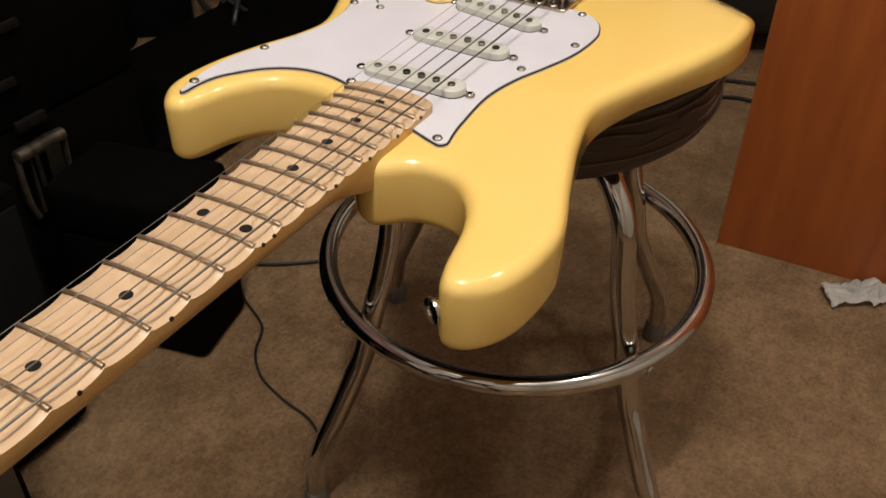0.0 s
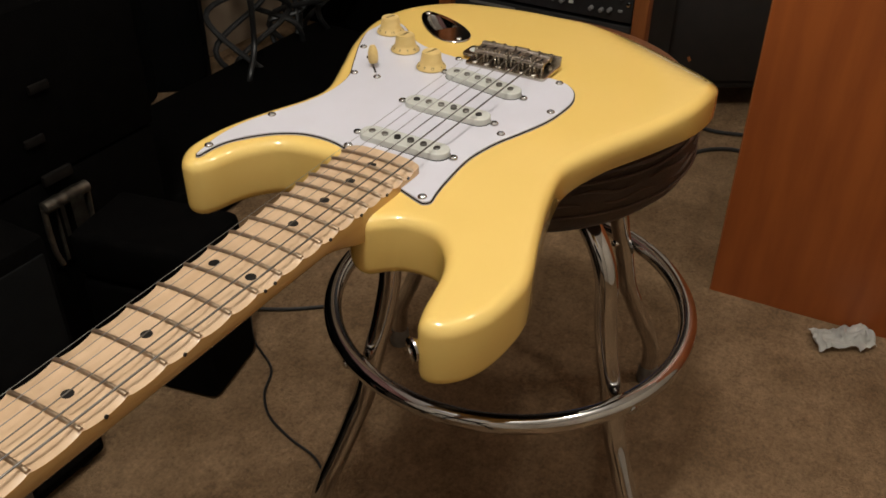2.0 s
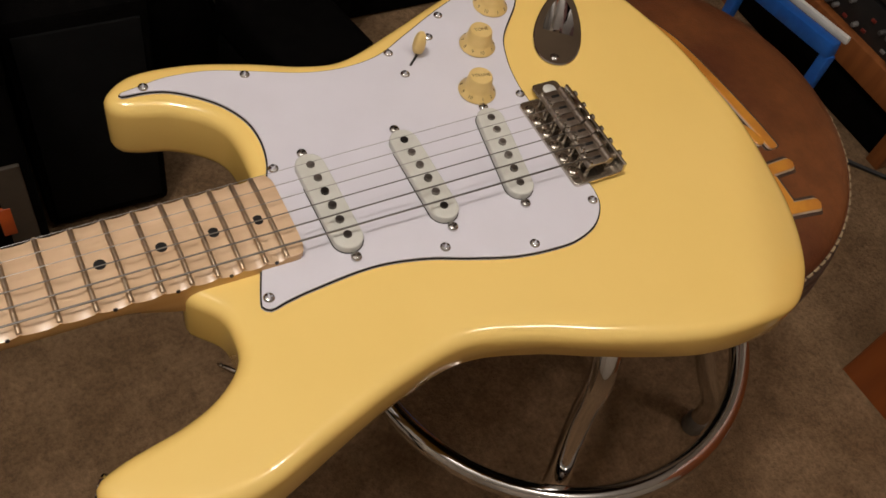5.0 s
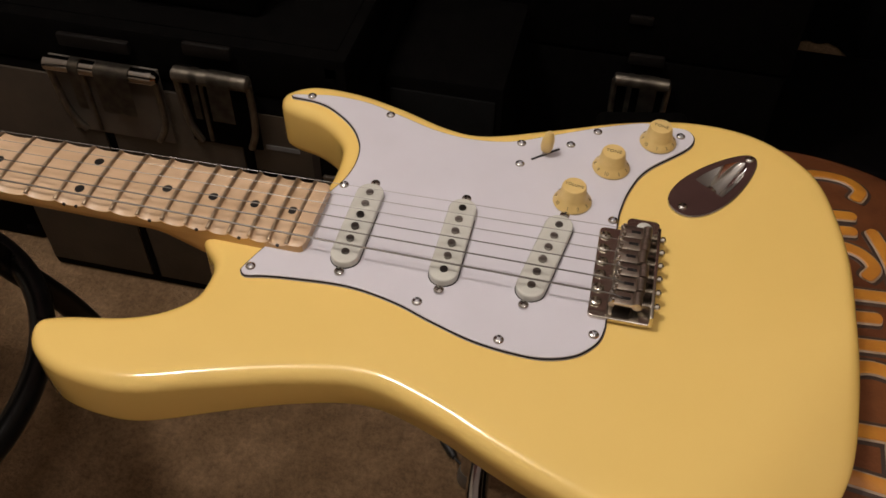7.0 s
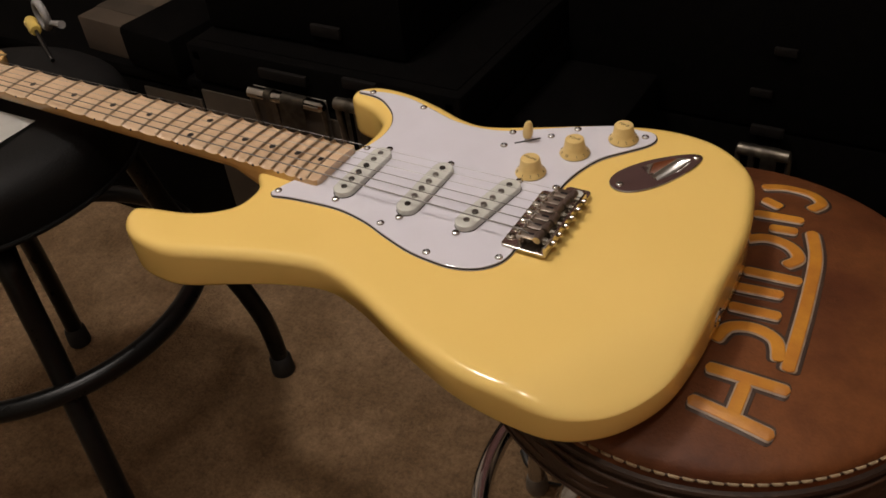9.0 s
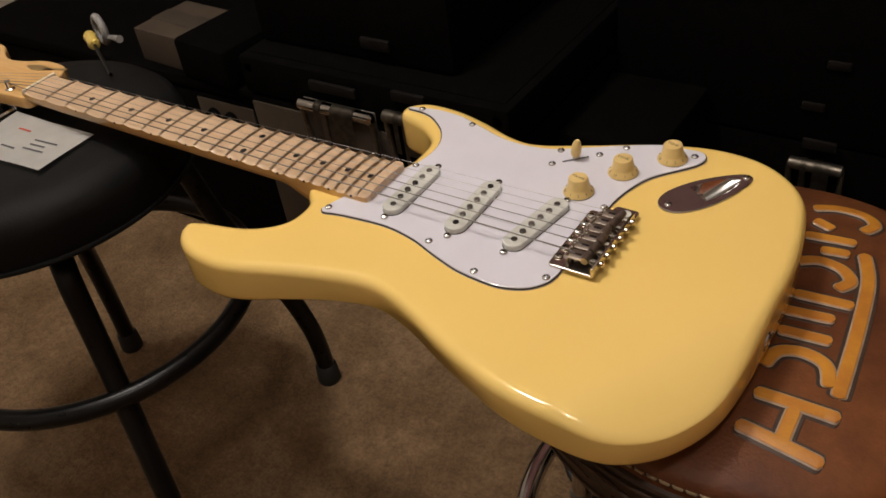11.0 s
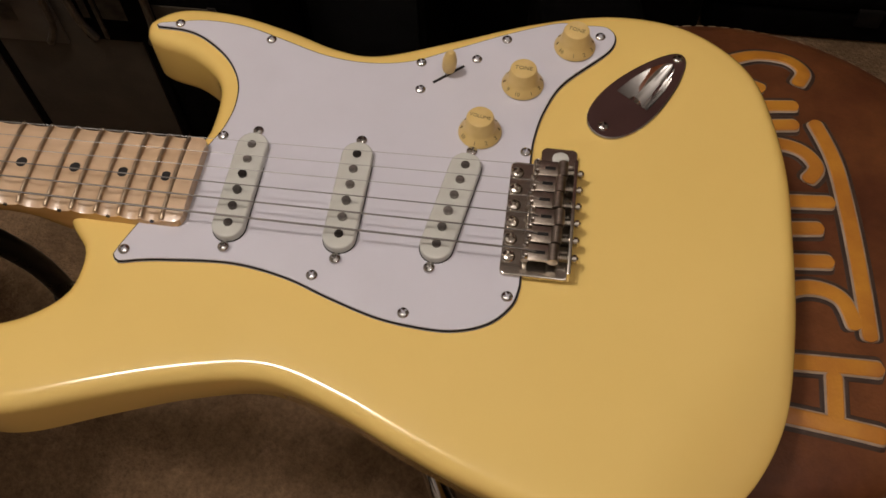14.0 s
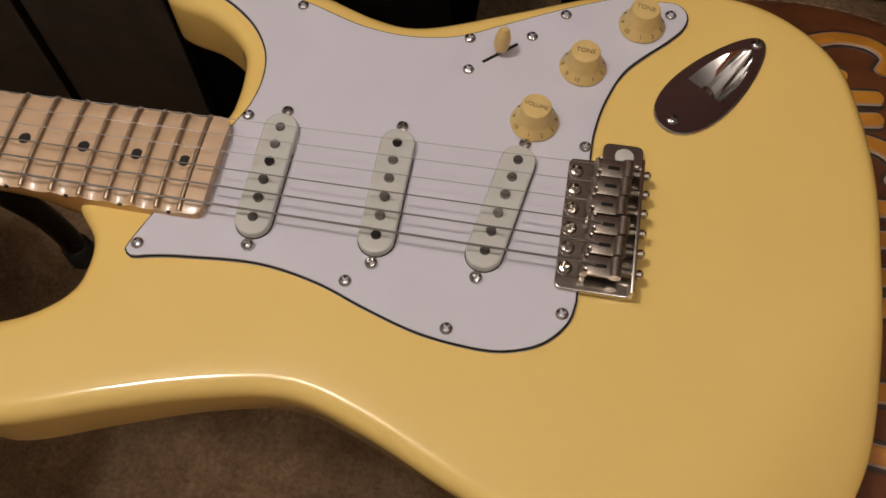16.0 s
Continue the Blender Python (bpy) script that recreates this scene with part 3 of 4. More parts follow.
part("logo_mark", box_bm((0.03, 0.004, 0.0004), (0.672, -0.0365, 0.0032), 0, (0, 0, 18)), M_INK, headstock, "dark curved mark")
STRING_R = [0.00058, 0.00046, 0.00034, 0.00023, 0.00019, 0.00015]
POSTS = []
for k in range(6):
    px, py = 0.684 + 0.0262 * k, 0.0155 + 0.0032 * k
    POSTS.append((px, py))
    post = part("tuning_machine", lathe_bm([(0, -0.012), (0.0055, -0.012), (0.0055, 0.0035), (0.0045, 0.0045), (0.0032, 0.005), (0.003, 0.011), (0.0034, 0.013), (0, 0.013)], 20), M_CHROME, headstock, "chrome tuning machine")
    post.matrix_basis = pose(px, py, 0)
    tube_bm_shaft = tube_bm([(0, 0.006, -0.019), (0, 0.03, -0.019)], 0.0028, 10)
    part("shaft", tube_bm_shaft, M_CHROME, post)
    part("button", lathe_bm([(0, 0), (0.0045, 0), (0.0075, 0.003), (0.0078, 0.007), (0.005, 0.009), (0, 0.009)], 18, m=pose(0, 0.030, -0.019, -90, 0, 0)), M_CHROME, post)
    part("gear_case", box_bm((0.013, 0.016, 0.0170), (0, 0.0, -0.0200), 0.002), M_CHROME, post)
for k in range(6):
    yb, yn = 0.0262 - 0.01048 * k, 0.0175 - 0.007 * k
    zb, zn = 0.0148 - yb * yb / 0.6, 0.0113
    px, py = POSTS[k]
    r = STRING_R[k]
    line = [(-0.004, yb, zb - 0.002), (0.0015, yb, zb), (0.33, (yb + yn) / 2, (zb + zn) / 2 - 0.0001), (SCALE + 0.002, yn, zn), (px - 0.004, py - 0.003, 0.008), (px, py - 0.0032, 0.008)]
    part("string", tube_bm(line, r, 8), M_WOUND if k < 3 else M_STRING, guitar)

# bridge
def rounded(x0, x1, y0, y1, r, n=5):
    out = []
    for cx, cy, a0 in ((x1 - r, y1 - r, 0), (x0 + r, y1 - r, 90), (x0 + r, y0 + r, 180), (x1 - r, y0 + r, 270)):
        out += [Vector((cx + r * math.cos(radians(a0 + 90 * k / n)), cy + r * math.sin(radians(a0 + 90 * k / n)))) for k in range(n + 1)]
    return out


bridge = part("bridge", plate_bm(rounded(-0.0219, 0.0136, -0.0338, 0.0368, 0.0032), 0.0025, 0.0047, 0.0007, 3, round_bottom=False), M_NICKEL, guitar, "nickel six-saddle vibrato bridge")
part("bridge_lip", box_bm((0.0020, 0.0705, 0.0085), (-0.0210, 0.0015, 0.0070), 0.0006), M_NICKEL, bridge)
part("arm_ear", plate_bm(rounded(-0.0216, -0.0020, -0.0450, -0.0330, 0.0034), 0.0026, 0.00485, 0.0006, 2, round_bottom=False), M_NICKEL, bridge)
part("arm_hole", lathe_bm([(0, 0), (0.0046, 0), (0.0046, 0.0006), (0.0041, 0.001), (0, 0.0011)], 22, m=pose(-0.0125, -0.0378, 0.0046)), M_COVER, bridge, "pale plug in the arm hole")
for k in range(6):
    yb = 0.0262 - 0.01048 * k
    zt = 0.0144 - yb * yb / 0.6
    back = 0.0008 * (k % 3)
    base = box_bm((0.0155, 0.0097, 0.0016), (-0.0055 - back, yb, zt - 0.0022), 0.0005)
    saddle = part("saddle", base, M_SADDLE, bridge)
    crown = tube_bm([(-0.0125 - back, yb - 0.0048, zt - 0.0022), (-0.0125 - back, yb + 0.0048, zt - 0.0022)], 0.0028, 14)
    part("crown", crown, M_SADDLE, saddle)
    part("front_bend", tube_bm([(0.0015 - back, yb - 0.0048, zt - 0.0030), (0.0015 - back, yb + 0.0048, zt - 0.0030)], 0.0019, 12), M_SADDLE, saddle)
    part("slot", box_bm((0.0055, 0.0017, 0.0004), (-0.0058 - back, yb, zt - 0.00125)), M_DOT, saddle, "dark string slot")
    spring = [(-0.0150 - back - 0.0000 + (-0.0058 + back) * j / 40, yb + 0.0021 * math.cos(j * math.pi / 4), 0.0085 + 0.0021 * math.sin(j * math.pi / 4)) for j in range(41)]
    part("spring", tube_bm(spring, 0.00045, 6), M_NICKEL, saddle)
    part("intonation_screw", lathe_bm([(0, -0.001), (0.0013, -0.001), (0.0013, 0.0075), (0.0023, 0.0075), (0.0024, 0.0093), (0.0014, 0.0103), (0, 0.0103)], 12, m=pose(-0.0150, yb, 0.0085, 0, -90, 0)), M_NICKEL, saddle)
    for s in (-1, 1):
        part("height_screw", lathe_bm([(0, 0), (0.0013, 0), (0.0013, zt - 0.004), (0.0010, zt - 0.0036), (0, zt - 0.0040)], 10, m=pose(0.0012 - back, yb + 0.0034 * s, 0.004)), M_NICKEL, saddle)
PLATE_SCREW = screw_mesh(0.0036, M_NICKEL)
for k in range(6):
    shared("mounting_screw", PLATE_SCREW, bridge, pose(0.0098, -0.0262 + 0.01048 * k, 0.0049, 0, 0, 20 * k))


# controls
def knob(x, y, word, turn, first):
    ob = part("control_knob", lathe_bm([(0, 0.0004), (0.0119, 0.0004), (0.0122, 0.0010), (0.0119, 0.0018), (0.0094, 0.0046), (0.0087, 0.0058), (0.0076, 0.0132), (0.0071, 0.0140), (0.0062, 0.0143), (0, 0.0141)], 48), M_CREAM, guitar, "aged cream control knob")
    ob.matrix_basis = pose(x, y, 0.0024, 0, 0, turn)
    shared("lettering", text_mesh(word, 0.0031 if len(word) > 4 else 0.0037), ob, pose(0, 0, 0.0143))
    for n in range(1, 11):
        a = first + (n - 1) * 35
        slope = 48
        shared("numeral", text_mesh(str(n), 0.0032), ob, pose(0.0107 * math.cos(radians(a)), 0.0107 * math.sin(radians(a)), 0.0033, 0, 0, a + 90) @ pose(0, 0, 0, slope, 0, 0))


knob(0.0333, -0.0530, "VOLUME", 168, -88)
knob(0.0128, -0.0904, "TONE", 176, -54)
knob(-0.0152, -0.1230, "TONE", 166, -78)
SW = Vector((0.0562, -0.0935))
sw_turn = math.degrees(math.atan2(-0.1069 + 0.0803, 0.0411 - 0.0710))
switch = part("selector_switch", box_bm((0.022, 0.0016, 0.0004), (0, 0, 0.0025)), M_DOT, guitar, "five-way selector switch in a dark slot")
switch.matrix_basis = pose(SW.x, SW.y, 0, 0, 0, sw_turn)
part("lever", box_bm((0.0045, 0.0012, 0.010), (0, 0, 0.007)), M_NICKEL, switch)
part("switch_tip", lathe_bm([(0, 0), (0.0034, 0), (0.0042, 0.003), (0.0041, 0.008), (0.003, 0.0125), (0.0018, 0.0142), (0, 0.0146)], 24, m=pose(0, 0, 0.0062, 0, 8, 0)), M_CREAM, switch, "aged cream lever tip")
for x, y in ((0.0710, -0.0803), (0.0411, -0.1069)):
    shared("switch_screw", SCREW, guitar, pose(x, y, 0.0026, 0, 0, 35))


# jack plate
def egg(scale, n=48):
    """The plate's outline: broad at one end, drawn out at the other."""
    out = []
    for k in range(n):
        a = 2 * math.pi * k / n
        u = 0.0402 * math.cos(a) - 0.0008
        v = (0.0163 - 0.0046 * math.cos(a)) * math.copysign(abs(math.sin(a)) ** 0.92, math.sin(a))
        out.append(jack_point(0.001 + u * scale, v * scale))
    return out


def jack_mesh():
    line = egg(1.0)
    if area2(line) < 0:
        line.reverse()
    bm = plate_bm(line, 0.0001, 0.0016, 0.0009, 3, 0.0, scoop_line(), round_bottom=False, open_bottom=True)
    # the scoop: a steep wall at its square end and a rounded floor that rises to the tip
    rows, n = [], 14
    for k in range(15):
        u = SCOOP0 + (SCOOP1 - SCOOP0) * (k / 14) ** 0.8
        w, deep = max(scoop_half(u), 0.00005), 0.0125 * (1 - (k / 14) ** 1.15)
        row = []
        for j in range(n + 1):
            v = -math.cos(math.pi * j / n)
            p = jack_point(u, v * w)
            row.append(bm.verts.new((p.x, p.y, 0.0016 - deep * max(0.0, 1 - abs(v) ** 2.6))))
        rows.append(row)
    for a, b in zip(rows, rows[1:]):
        for j in range(n):
            bm.faces.new((a[j], a[j + 1], b[j + 1], b[j]))
    bm.faces.new(rows[0])
    return bm


jack = part("jack_plate", jack_mesh(), M_CHROME, guitar, "chrome boat-shaped jack plate", True, 13)
jc = jack_point(SCOOP0, 0)
part("jack_socket", tube_bm([(jc.x, jc.y, -0.0045), (*jack_point(SCOOP0 + 0.0045, 0), -0.0045)], 0.0046, 20), M_NICKEL, jack)
for u in (-0.0330, 0.0355):
    p = jack_point(u, 0)
    shared("jack_screw", SCREW, jack, pose(p.x, p.y, 0.0015, 0, 0, 15))


def strap_button(m):
    ob = part("strap_button", lathe_bm([(0, 0), (0.0065, 0), (0.0068, 0.001), (0.004, 0.0035), (0.0036, 0.007), (0.0062, 0.0105), (0.0072, 0.012), (0.0068, 0.0132), (0.003, 0.0136), (0.0026, 0.0128), (0, 0.0126)], 28), M_CHROME, guitar, "chrome strap button")
    ob.matrix_basis = m


strap_button(pose(0.3050, 0.1030, -0.0225, 0, 90, -32) @ pose(0, 0, -0.006))
strap_button(pose(-0.1315, 0.016, -0.0260, 0, -90, 0) @ pose(0, 0, -0.006))

# ---------------------------------------------------------------- the chrome stool under the body
SX, SY = -0.1165, -0.0455
stool = thing("bar_stool", (SX, SY, 0), "chrome bar stool with a round tooled brown leather seat", "stool")
SEAT = ZT - 0.0440
SEAT_TOP = [(0, 0), (0.06, -0.0004), (0.09, -0.0015), (0.11, -0.0030), (0.127, -0.0050), (0.143, -0.0077), (0.157, -0.0110), (0.1650, -0.0143), (0.1692, -0.0186), (0.1704, -0.0270)]
seat = part("seat", lathe_bm(SEAT_TOP, 96, m=pose(0, 0, SEAT)), M_LEATHER, stool, "domed brown leather seat top")
part("seat_band", lathe_bm([(0.1704, -0.0270), (0.1732, -0.0280), (0.1742, -0.0302), (0.1732, -0.0325), (0.1722, -0.0345), (0.1752, -0.053), (0.1750, -0.068), (0.1705, -0.080), (0.162, -0.089), (0.15, -0.094), (0, -0.094)], 96, m=pose(0, 0, SEAT)), M_LEATHER_DARK, stool, "dark tooled leather side band")
for r, z, t in ((0.1738, -0.0375, 0.0014), (0.1757, -0.067, 0.0012)):
    part("piping", tube_bm([(r * math.cos(a), r * math.sin(a), SEAT + z) for a in (2 * math.pi * k / 96 for k in range(96))], t, 8, closed=True), M_TOOL, stool)


def tooled(angle, width, z, rise):
    pts = []
    for k in range(15):
        u = k / 14
        a = radians(angle + width * (u - 0.5))
        pts.append((0.1755 * math.cos(a), 0.1755 * math.sin(a), SEAT - 0.003 + z + rise * math.sin(math.pi * 2 * u)))
    return tube_bm(pts, [0.0005 + 0.0013 * math.sin(math.pi * k / 14) for k in range(15)], 6)


for k in range(14):
    part("tooled_line", tooled(k * 360 / 14, 20, -0.043, 0.0022), M_TOOL, stool, "raised tooled scroll line")
    part("tooled_line", tooled(k * 360 / 14 + 9, 19, -0.0535, -0.0020), M_TOOL, stool, "raised tooled scroll line")
part("seat_pan", lathe_bm([(0, 0), (0.12, 0), (0.125, -0.004), (0.125, -0.010), (0.05, -0.014), (0, -0.014)], 48, m=pose(0, 0, SEAT - 0.094)), M_BLACK_METAL, stool)
stitch = None
for k in range(122):
    a = 360 * k / 122
    m = pose(0, 0, 0, 0, 0, a) @ pose(0.1697, 0, SEAT - 0.0208, 0, 72, 0)
    if stitch is None:
        one = part("stitch", tube_bm([(-0.0004, -0.0036, -0.0005), (-0.0001, -0.0024, 0.0007), (0.0001, 0.0024, 0.0007), (0.0004, 0.0036, -0.0005)], [0.0006, 0.0011, 0.0011, 0.0006], 8), M_THREAD, seat, "thick cream saddle stitch")
        stitch, one.matrix_basis = one.data, m
    else:
        shared("stitch", stitch, seat, m)
part("stitch_groove", tube_bm([(0.1693 * math.cos(a), 0.1693 * math.sin(a), SEAT - 0.0214) for a in (2 * math.pi * k / 96 for k in range(96))], 0.0013, 6, closed=True), M_LEATHER_DARK, seat, "dark groove under the stitching")


def seat_z(x, y):
    r = math.hypot(x - SX, y - SY)
    return SEAT - 0.0002 + float(np.interp(r, [p[0] for p in SEAT_TOP], [p[1] for p in SEAT_TOP]))


def raised_mark(points, width):
    """A flat raised bar with a pale rim, laid on the seat."""
    line = spline([Vector(p) for p in points], 20)
    gone = [0.0]
    for p, q in zip(line, line[1:]):
        gone.append(gone[-1] + (q - p).length)

    def strip(w, h0, h1, m, name, label):
        bm = bmesh.new()
        rows, soft = [], 0.0035
        for k, p in enumerate(line):
            t = (line[min(k + 1, len(line) - 1)] - line[max(k - 1, 0)]).normalized()
            side = Vector((-t.y, t.x))
            near = min(gone[k], gone[-1] - gone[k])
            half = w / 2 - (soft - math.sqrt(max(0.0, soft ** 2 - max(0.0, soft - near) ** 2)))
            a, b = p + side * half, p - side * half
            ai, bi = p + side * (half - 0.0006), p - side * (half - 0.0006)
            rows.append([bm.verts.new((q.x - SX, q.y - SY, seat_z(q.x, q.y) + h)) for q, h in ((a, h0), (a, h1 - 0.0005), (ai, h1), (bi, h1), (b, h1 - 0.0005), (b, h0))])
        for r0, r1 in zip(rows, rows[1:]):
            for j in range(6):
                bm.faces.new((r0[j], r0[(j + 1) % 6], r1[(j + 1) % 6], r1[j]))
        bm.faces.new(rows[0])
        bm.faces.new(rows[-1])
        return part(name, bm, m, seat, label)

    strip(width + 0.0068, -0.0005, 0.0006, M_LEATHER_DARK, "mark_groove", "dark pressed groove round the seat mark")
    strip(width + 0.0017, -0.0005, 0.0014, M_RIM, "mark_rim", "pale raised edge of the seat mark")
    strip(width - 0.0004, 0.0005, 0.0021, M_ORANGE, "seat_mark", "flat orange raised seat mark")


def P(x, y):
    return (x / 1000, y / 1000)


W = 0.0092
for pts in (
    [P(-118, -170), P(-136, -178), P(-156, -177), P(-166, -166), P(-160, -152)],
    [P(-124, -152), P(-140, -145)],
    [P(-122, -129), P(-160, -134)], [P(-138, -115), P(-159, -118)],
    [P(-124, -92), P(-140, -101), P(-158, -98), P(-167, -86), P(-160, -74)],
    [P(-135, -58), P(-176, -61)],
    [P(-168, -123), P(-178, -92), P(-183, -50), P(-186, -10), P(-188, 27)],
    [P(-134, -38), P(-168, -42)], [P(-136, -17), P(-172, -20)],
    [P(-138, 20), P(-143, 4), P(-158, -2), P(-174, 3), P(-181, 21)],
    [P(-140, 44), P(-194, 42)], [P(-138, 73), P(-194, 78)], [P(-167, 46.5), P(-167, 74)],
):
    raised_mark(pts, W)

RING_Z, RING_R = 0.25, 0.1985
QX, QY = -0.006, 0.002
part("foot_ring", tube_bm([(QX + RING_R * math.cos(a), QY + RING_R * math.sin(a), RING_Z) for a in (2 * math.pi * k / 96 for k in range(96))], 0.0100, 16, closed=True), M_CHROME, stool, "chrome foot ring")
LEG_LINE = [(0.055, 0.424), (0.095, 0.420), (0.120, 0.4085), (0.138, 0.389), (0.1490, 0.363), (0.1535, 0.326), (0.1635, 0.282), (0.172, 0.2557), (0.187, 0.198), (0.202, 0.165), (0.222, 0.125), (0.242, 0.088), (0.2515, 0.062), (0.2545, 0.022)]
FOOT = [(0, 0), (0.013, 0), (0.0145, 0.004), (0.0135, 0.022), (0.0115, 0.028), (0, 0.028)]
for k in range(4):
    a = radians(-27.5 + 90 * k)
    c, s = math.cos(a), math.sin(a)
    leg = part("leg", tube_bm([(QX + r * c, QY + r * s, z) for r, z in [tuple(q) for q in spline(LEG_LINE, 5)]], 0.0112, 16), M_CHROME, stool, "bent chrome tube leg")
    part("foot", lathe_bm(FOOT, 18, m=pose(QX + 0.2545 * c, QY + 0.2545 * s, 0)), M_FOOT, leg, "worn grey plastic foot")
    part("bolt", lathe_bm([(0, 0), (0.0052, 0), (0.0058, 0.002), (0.004, 0.005), (0, 0.0055)], 14, m=pose(QX + 0.1585 * c, QY + 0.1585 * s, 0.268, 0, -70, -27.5 + 90 * k)), M_CHROME, leg)
    part("bolt", lathe_bm([(0, 0), (0.0052, 0), (0.0058, 0.002), (0.004, 0.005), (0, 0.0055)], 14, m=pose(QX + 0.2045 * c, QY + 0.2045 * s, 0.247, 0, 90, -27.5 + 90 * k)), M_CHROME, leg)

# ---------------------------------------------------------------- the black stool under the headstock
BX, BY = 0.673, 0.040
black_stool = thing("padded_stool", (BX, BY, 0), "black tube stool with a thick round black vinyl seat", "stool")
BS = ZT - 0.0285
part("seat", lathe_bm([(0, 0.001), (0.10, 0), (0.148, -0.003), (0.170, -0.008), (0.181, -0.018), (0.1845, -0.030), (0.1845, -0.060), (0.181, -0.070), (0.172, -0.0755), (0, -0.0755)], 72, m=pose(0, 0, BS)), M_BLACK_VINYL, black_stool, "black vinyl seat cushion")
part("seat_piping", tube_bm([(0.1847 * math.cos(a), 0.1847 * math.sin(a), BS - 0.064) for a in (2 * math.pi * k / 72 for k in range(72))], 0.0028, 8, closed=True), M_BLACK_VINYL, black_stool)
part("seat_plate", lathe_bm([(0, 0), (0.13, 0), (0.13, -0.012), (0, -0.012)], 40, m=pose(0, 0, BS - 0.0755)), M_BLACK_METAL, black_stool)
part("foot_ring", tube_bm([(0.201 * math.cos(a), 0.201 * math.sin(a), 0.303) for a in (2 * math.pi * k / 96 for k in range(96))], 0.0118, 16, closed=True), M_BLACK_METAL, black_stool, "black steel foot ring")
BLACK_LEG = [(0.06, 0.458), (0.13, 0.456), (0.152, 0.445), (0.160, 0.425), (0.174, 0.36), (0.192, 0.303), (0.229, 0.205), (0.250, 0.125), (0.257, 0.07), (0.2585, 0.02)]
for k in range(4):
    az = 240 + 90 * k
    c, s = math.cos(radians(az)), math.sin(radians(az))
    leg = part("leg", tube_bm([(r * c, r * s, z) for r, z in [tuple(q) for q in spline(BLACK_LEG, 5)]], 0.0132, 16), M_BLACK_METAL, black_stool, "black steel tube leg")
    part("foot", lathe_bm([(0, 0), (0.0165, 0), (0.018, 0.004), (0.0165, 0.03), (0.014, 0.034), (0, 0.034)], 18, m=pose(0.2585 * c, 0.2585 * s, 0)), M_RUBBER, leg)


# ---------------------------------------------------------------- things on the black stool
def bent_sheet(w, d, cols, rows, bend, thick=0.0004):
    bm = bmesh.new()
    grid = [[bm.verts.new((w * (i / cols - 0.5), d * (j / rows - 0.5), bend(i / cols, j / rows))) for i in range(cols + 1)] for j in range(rows + 1)]
    for j in range(rows):
        for i in range(cols):
            bm.faces.new((grid[j][i], grid[j][i + 1], grid[j + 1][i + 1], grid[j + 1][i]))
    bmesh.ops.solidify(bm, geom=bm.faces[:], thickness=thick)
    return bm


tag = thing("hang_tag", (0.615, 0.056, BS + 0.001), "white printed paper tag hanging from the headstock onto the stool", "tag", rz=4)


def tag_bend(u, v):
    return 0.0015 + 0.014 * max(0, u - 0.55) ** 1.3 + 0.003 * math.sin(2.2 * u + v)


part("sheet", bent_sheet(0.118, 0.074, 12, 6, tag_bend), M_PAPER, tag)
for k, (u, v, w, m) in enumerate(((-0.022, 0.012, 0.03, M_PRINT), (-0.02, 0.004, 0.022, M_PRINT), (-0.024, -0.004, 0.034, M_PRINT), (0.012, 0.016, 0.02, M_PRINT), (0.02, -0.014, 0.018, M_RED_PRINT))):
    part("print_line", box_bm((w, 0.0022, 0.0003), (u, v, tag_bend(u / 0.118 + 0.5, v / 0.074 + 0.5) + 0.0007), 0, (0, -3 if u > 0 else 0, 0)), m, tag)

driver = thing("screwdriver", (0.70, -0.113, BS), "small screwdriver with a yellow handle lying on the black seat", "screwdriver", rz=math.degrees(math.atan2(-0.155 + 0.09, 0.765 - 0.645)))
part("handle", lathe_bm([(0, 0), (0.006, 0.001), (0.0078, 0.006), (0.007, 0.02), (0.0082, 0.032), (0.006, 0.04), (0, 0.041)], 12, m=pose(0.03, 0, 0.0088, 0, 90, 0)), M_YELLOW, driver, "yellow plastic handle")
part("blade", tube_bm([(0.032, 0, 0.0086), (-0.055, 0, 0.0035)], 0.0022, 8), M_BLACK_METAL, driver)
lump = thing("cable_clip", (0.757, -0.162, BS - 0.006), "pale grey plastic clip at the rim of the black seat", "clip", rz=-20)
part("hoop", tube_bm([(0.016 * math.cos(q), 0, 0.016 + 0.016 * math.sin(q)) for q in (2 * math.pi * k / 20 for k in range(20))], 0.005, 10, closed=True), M_CLIP, lump)
part("stem", tube_bm([(0.0, 0.0, 0.005), (-0.03, -0.004, 0.012), (-0.052, -0.006, 0.016)], [0.003, 0.0035, 0.005], 8), M_CLIP, lump)


# ---------------------------------------------------------------- cases behind the guitar
M_KEEPER = material("dull_dark_steel", (0.009, 0.0075, 0.0065), 0.6, second=(0.006, 0.005, 0.0045), specular=0.1, scale=60)


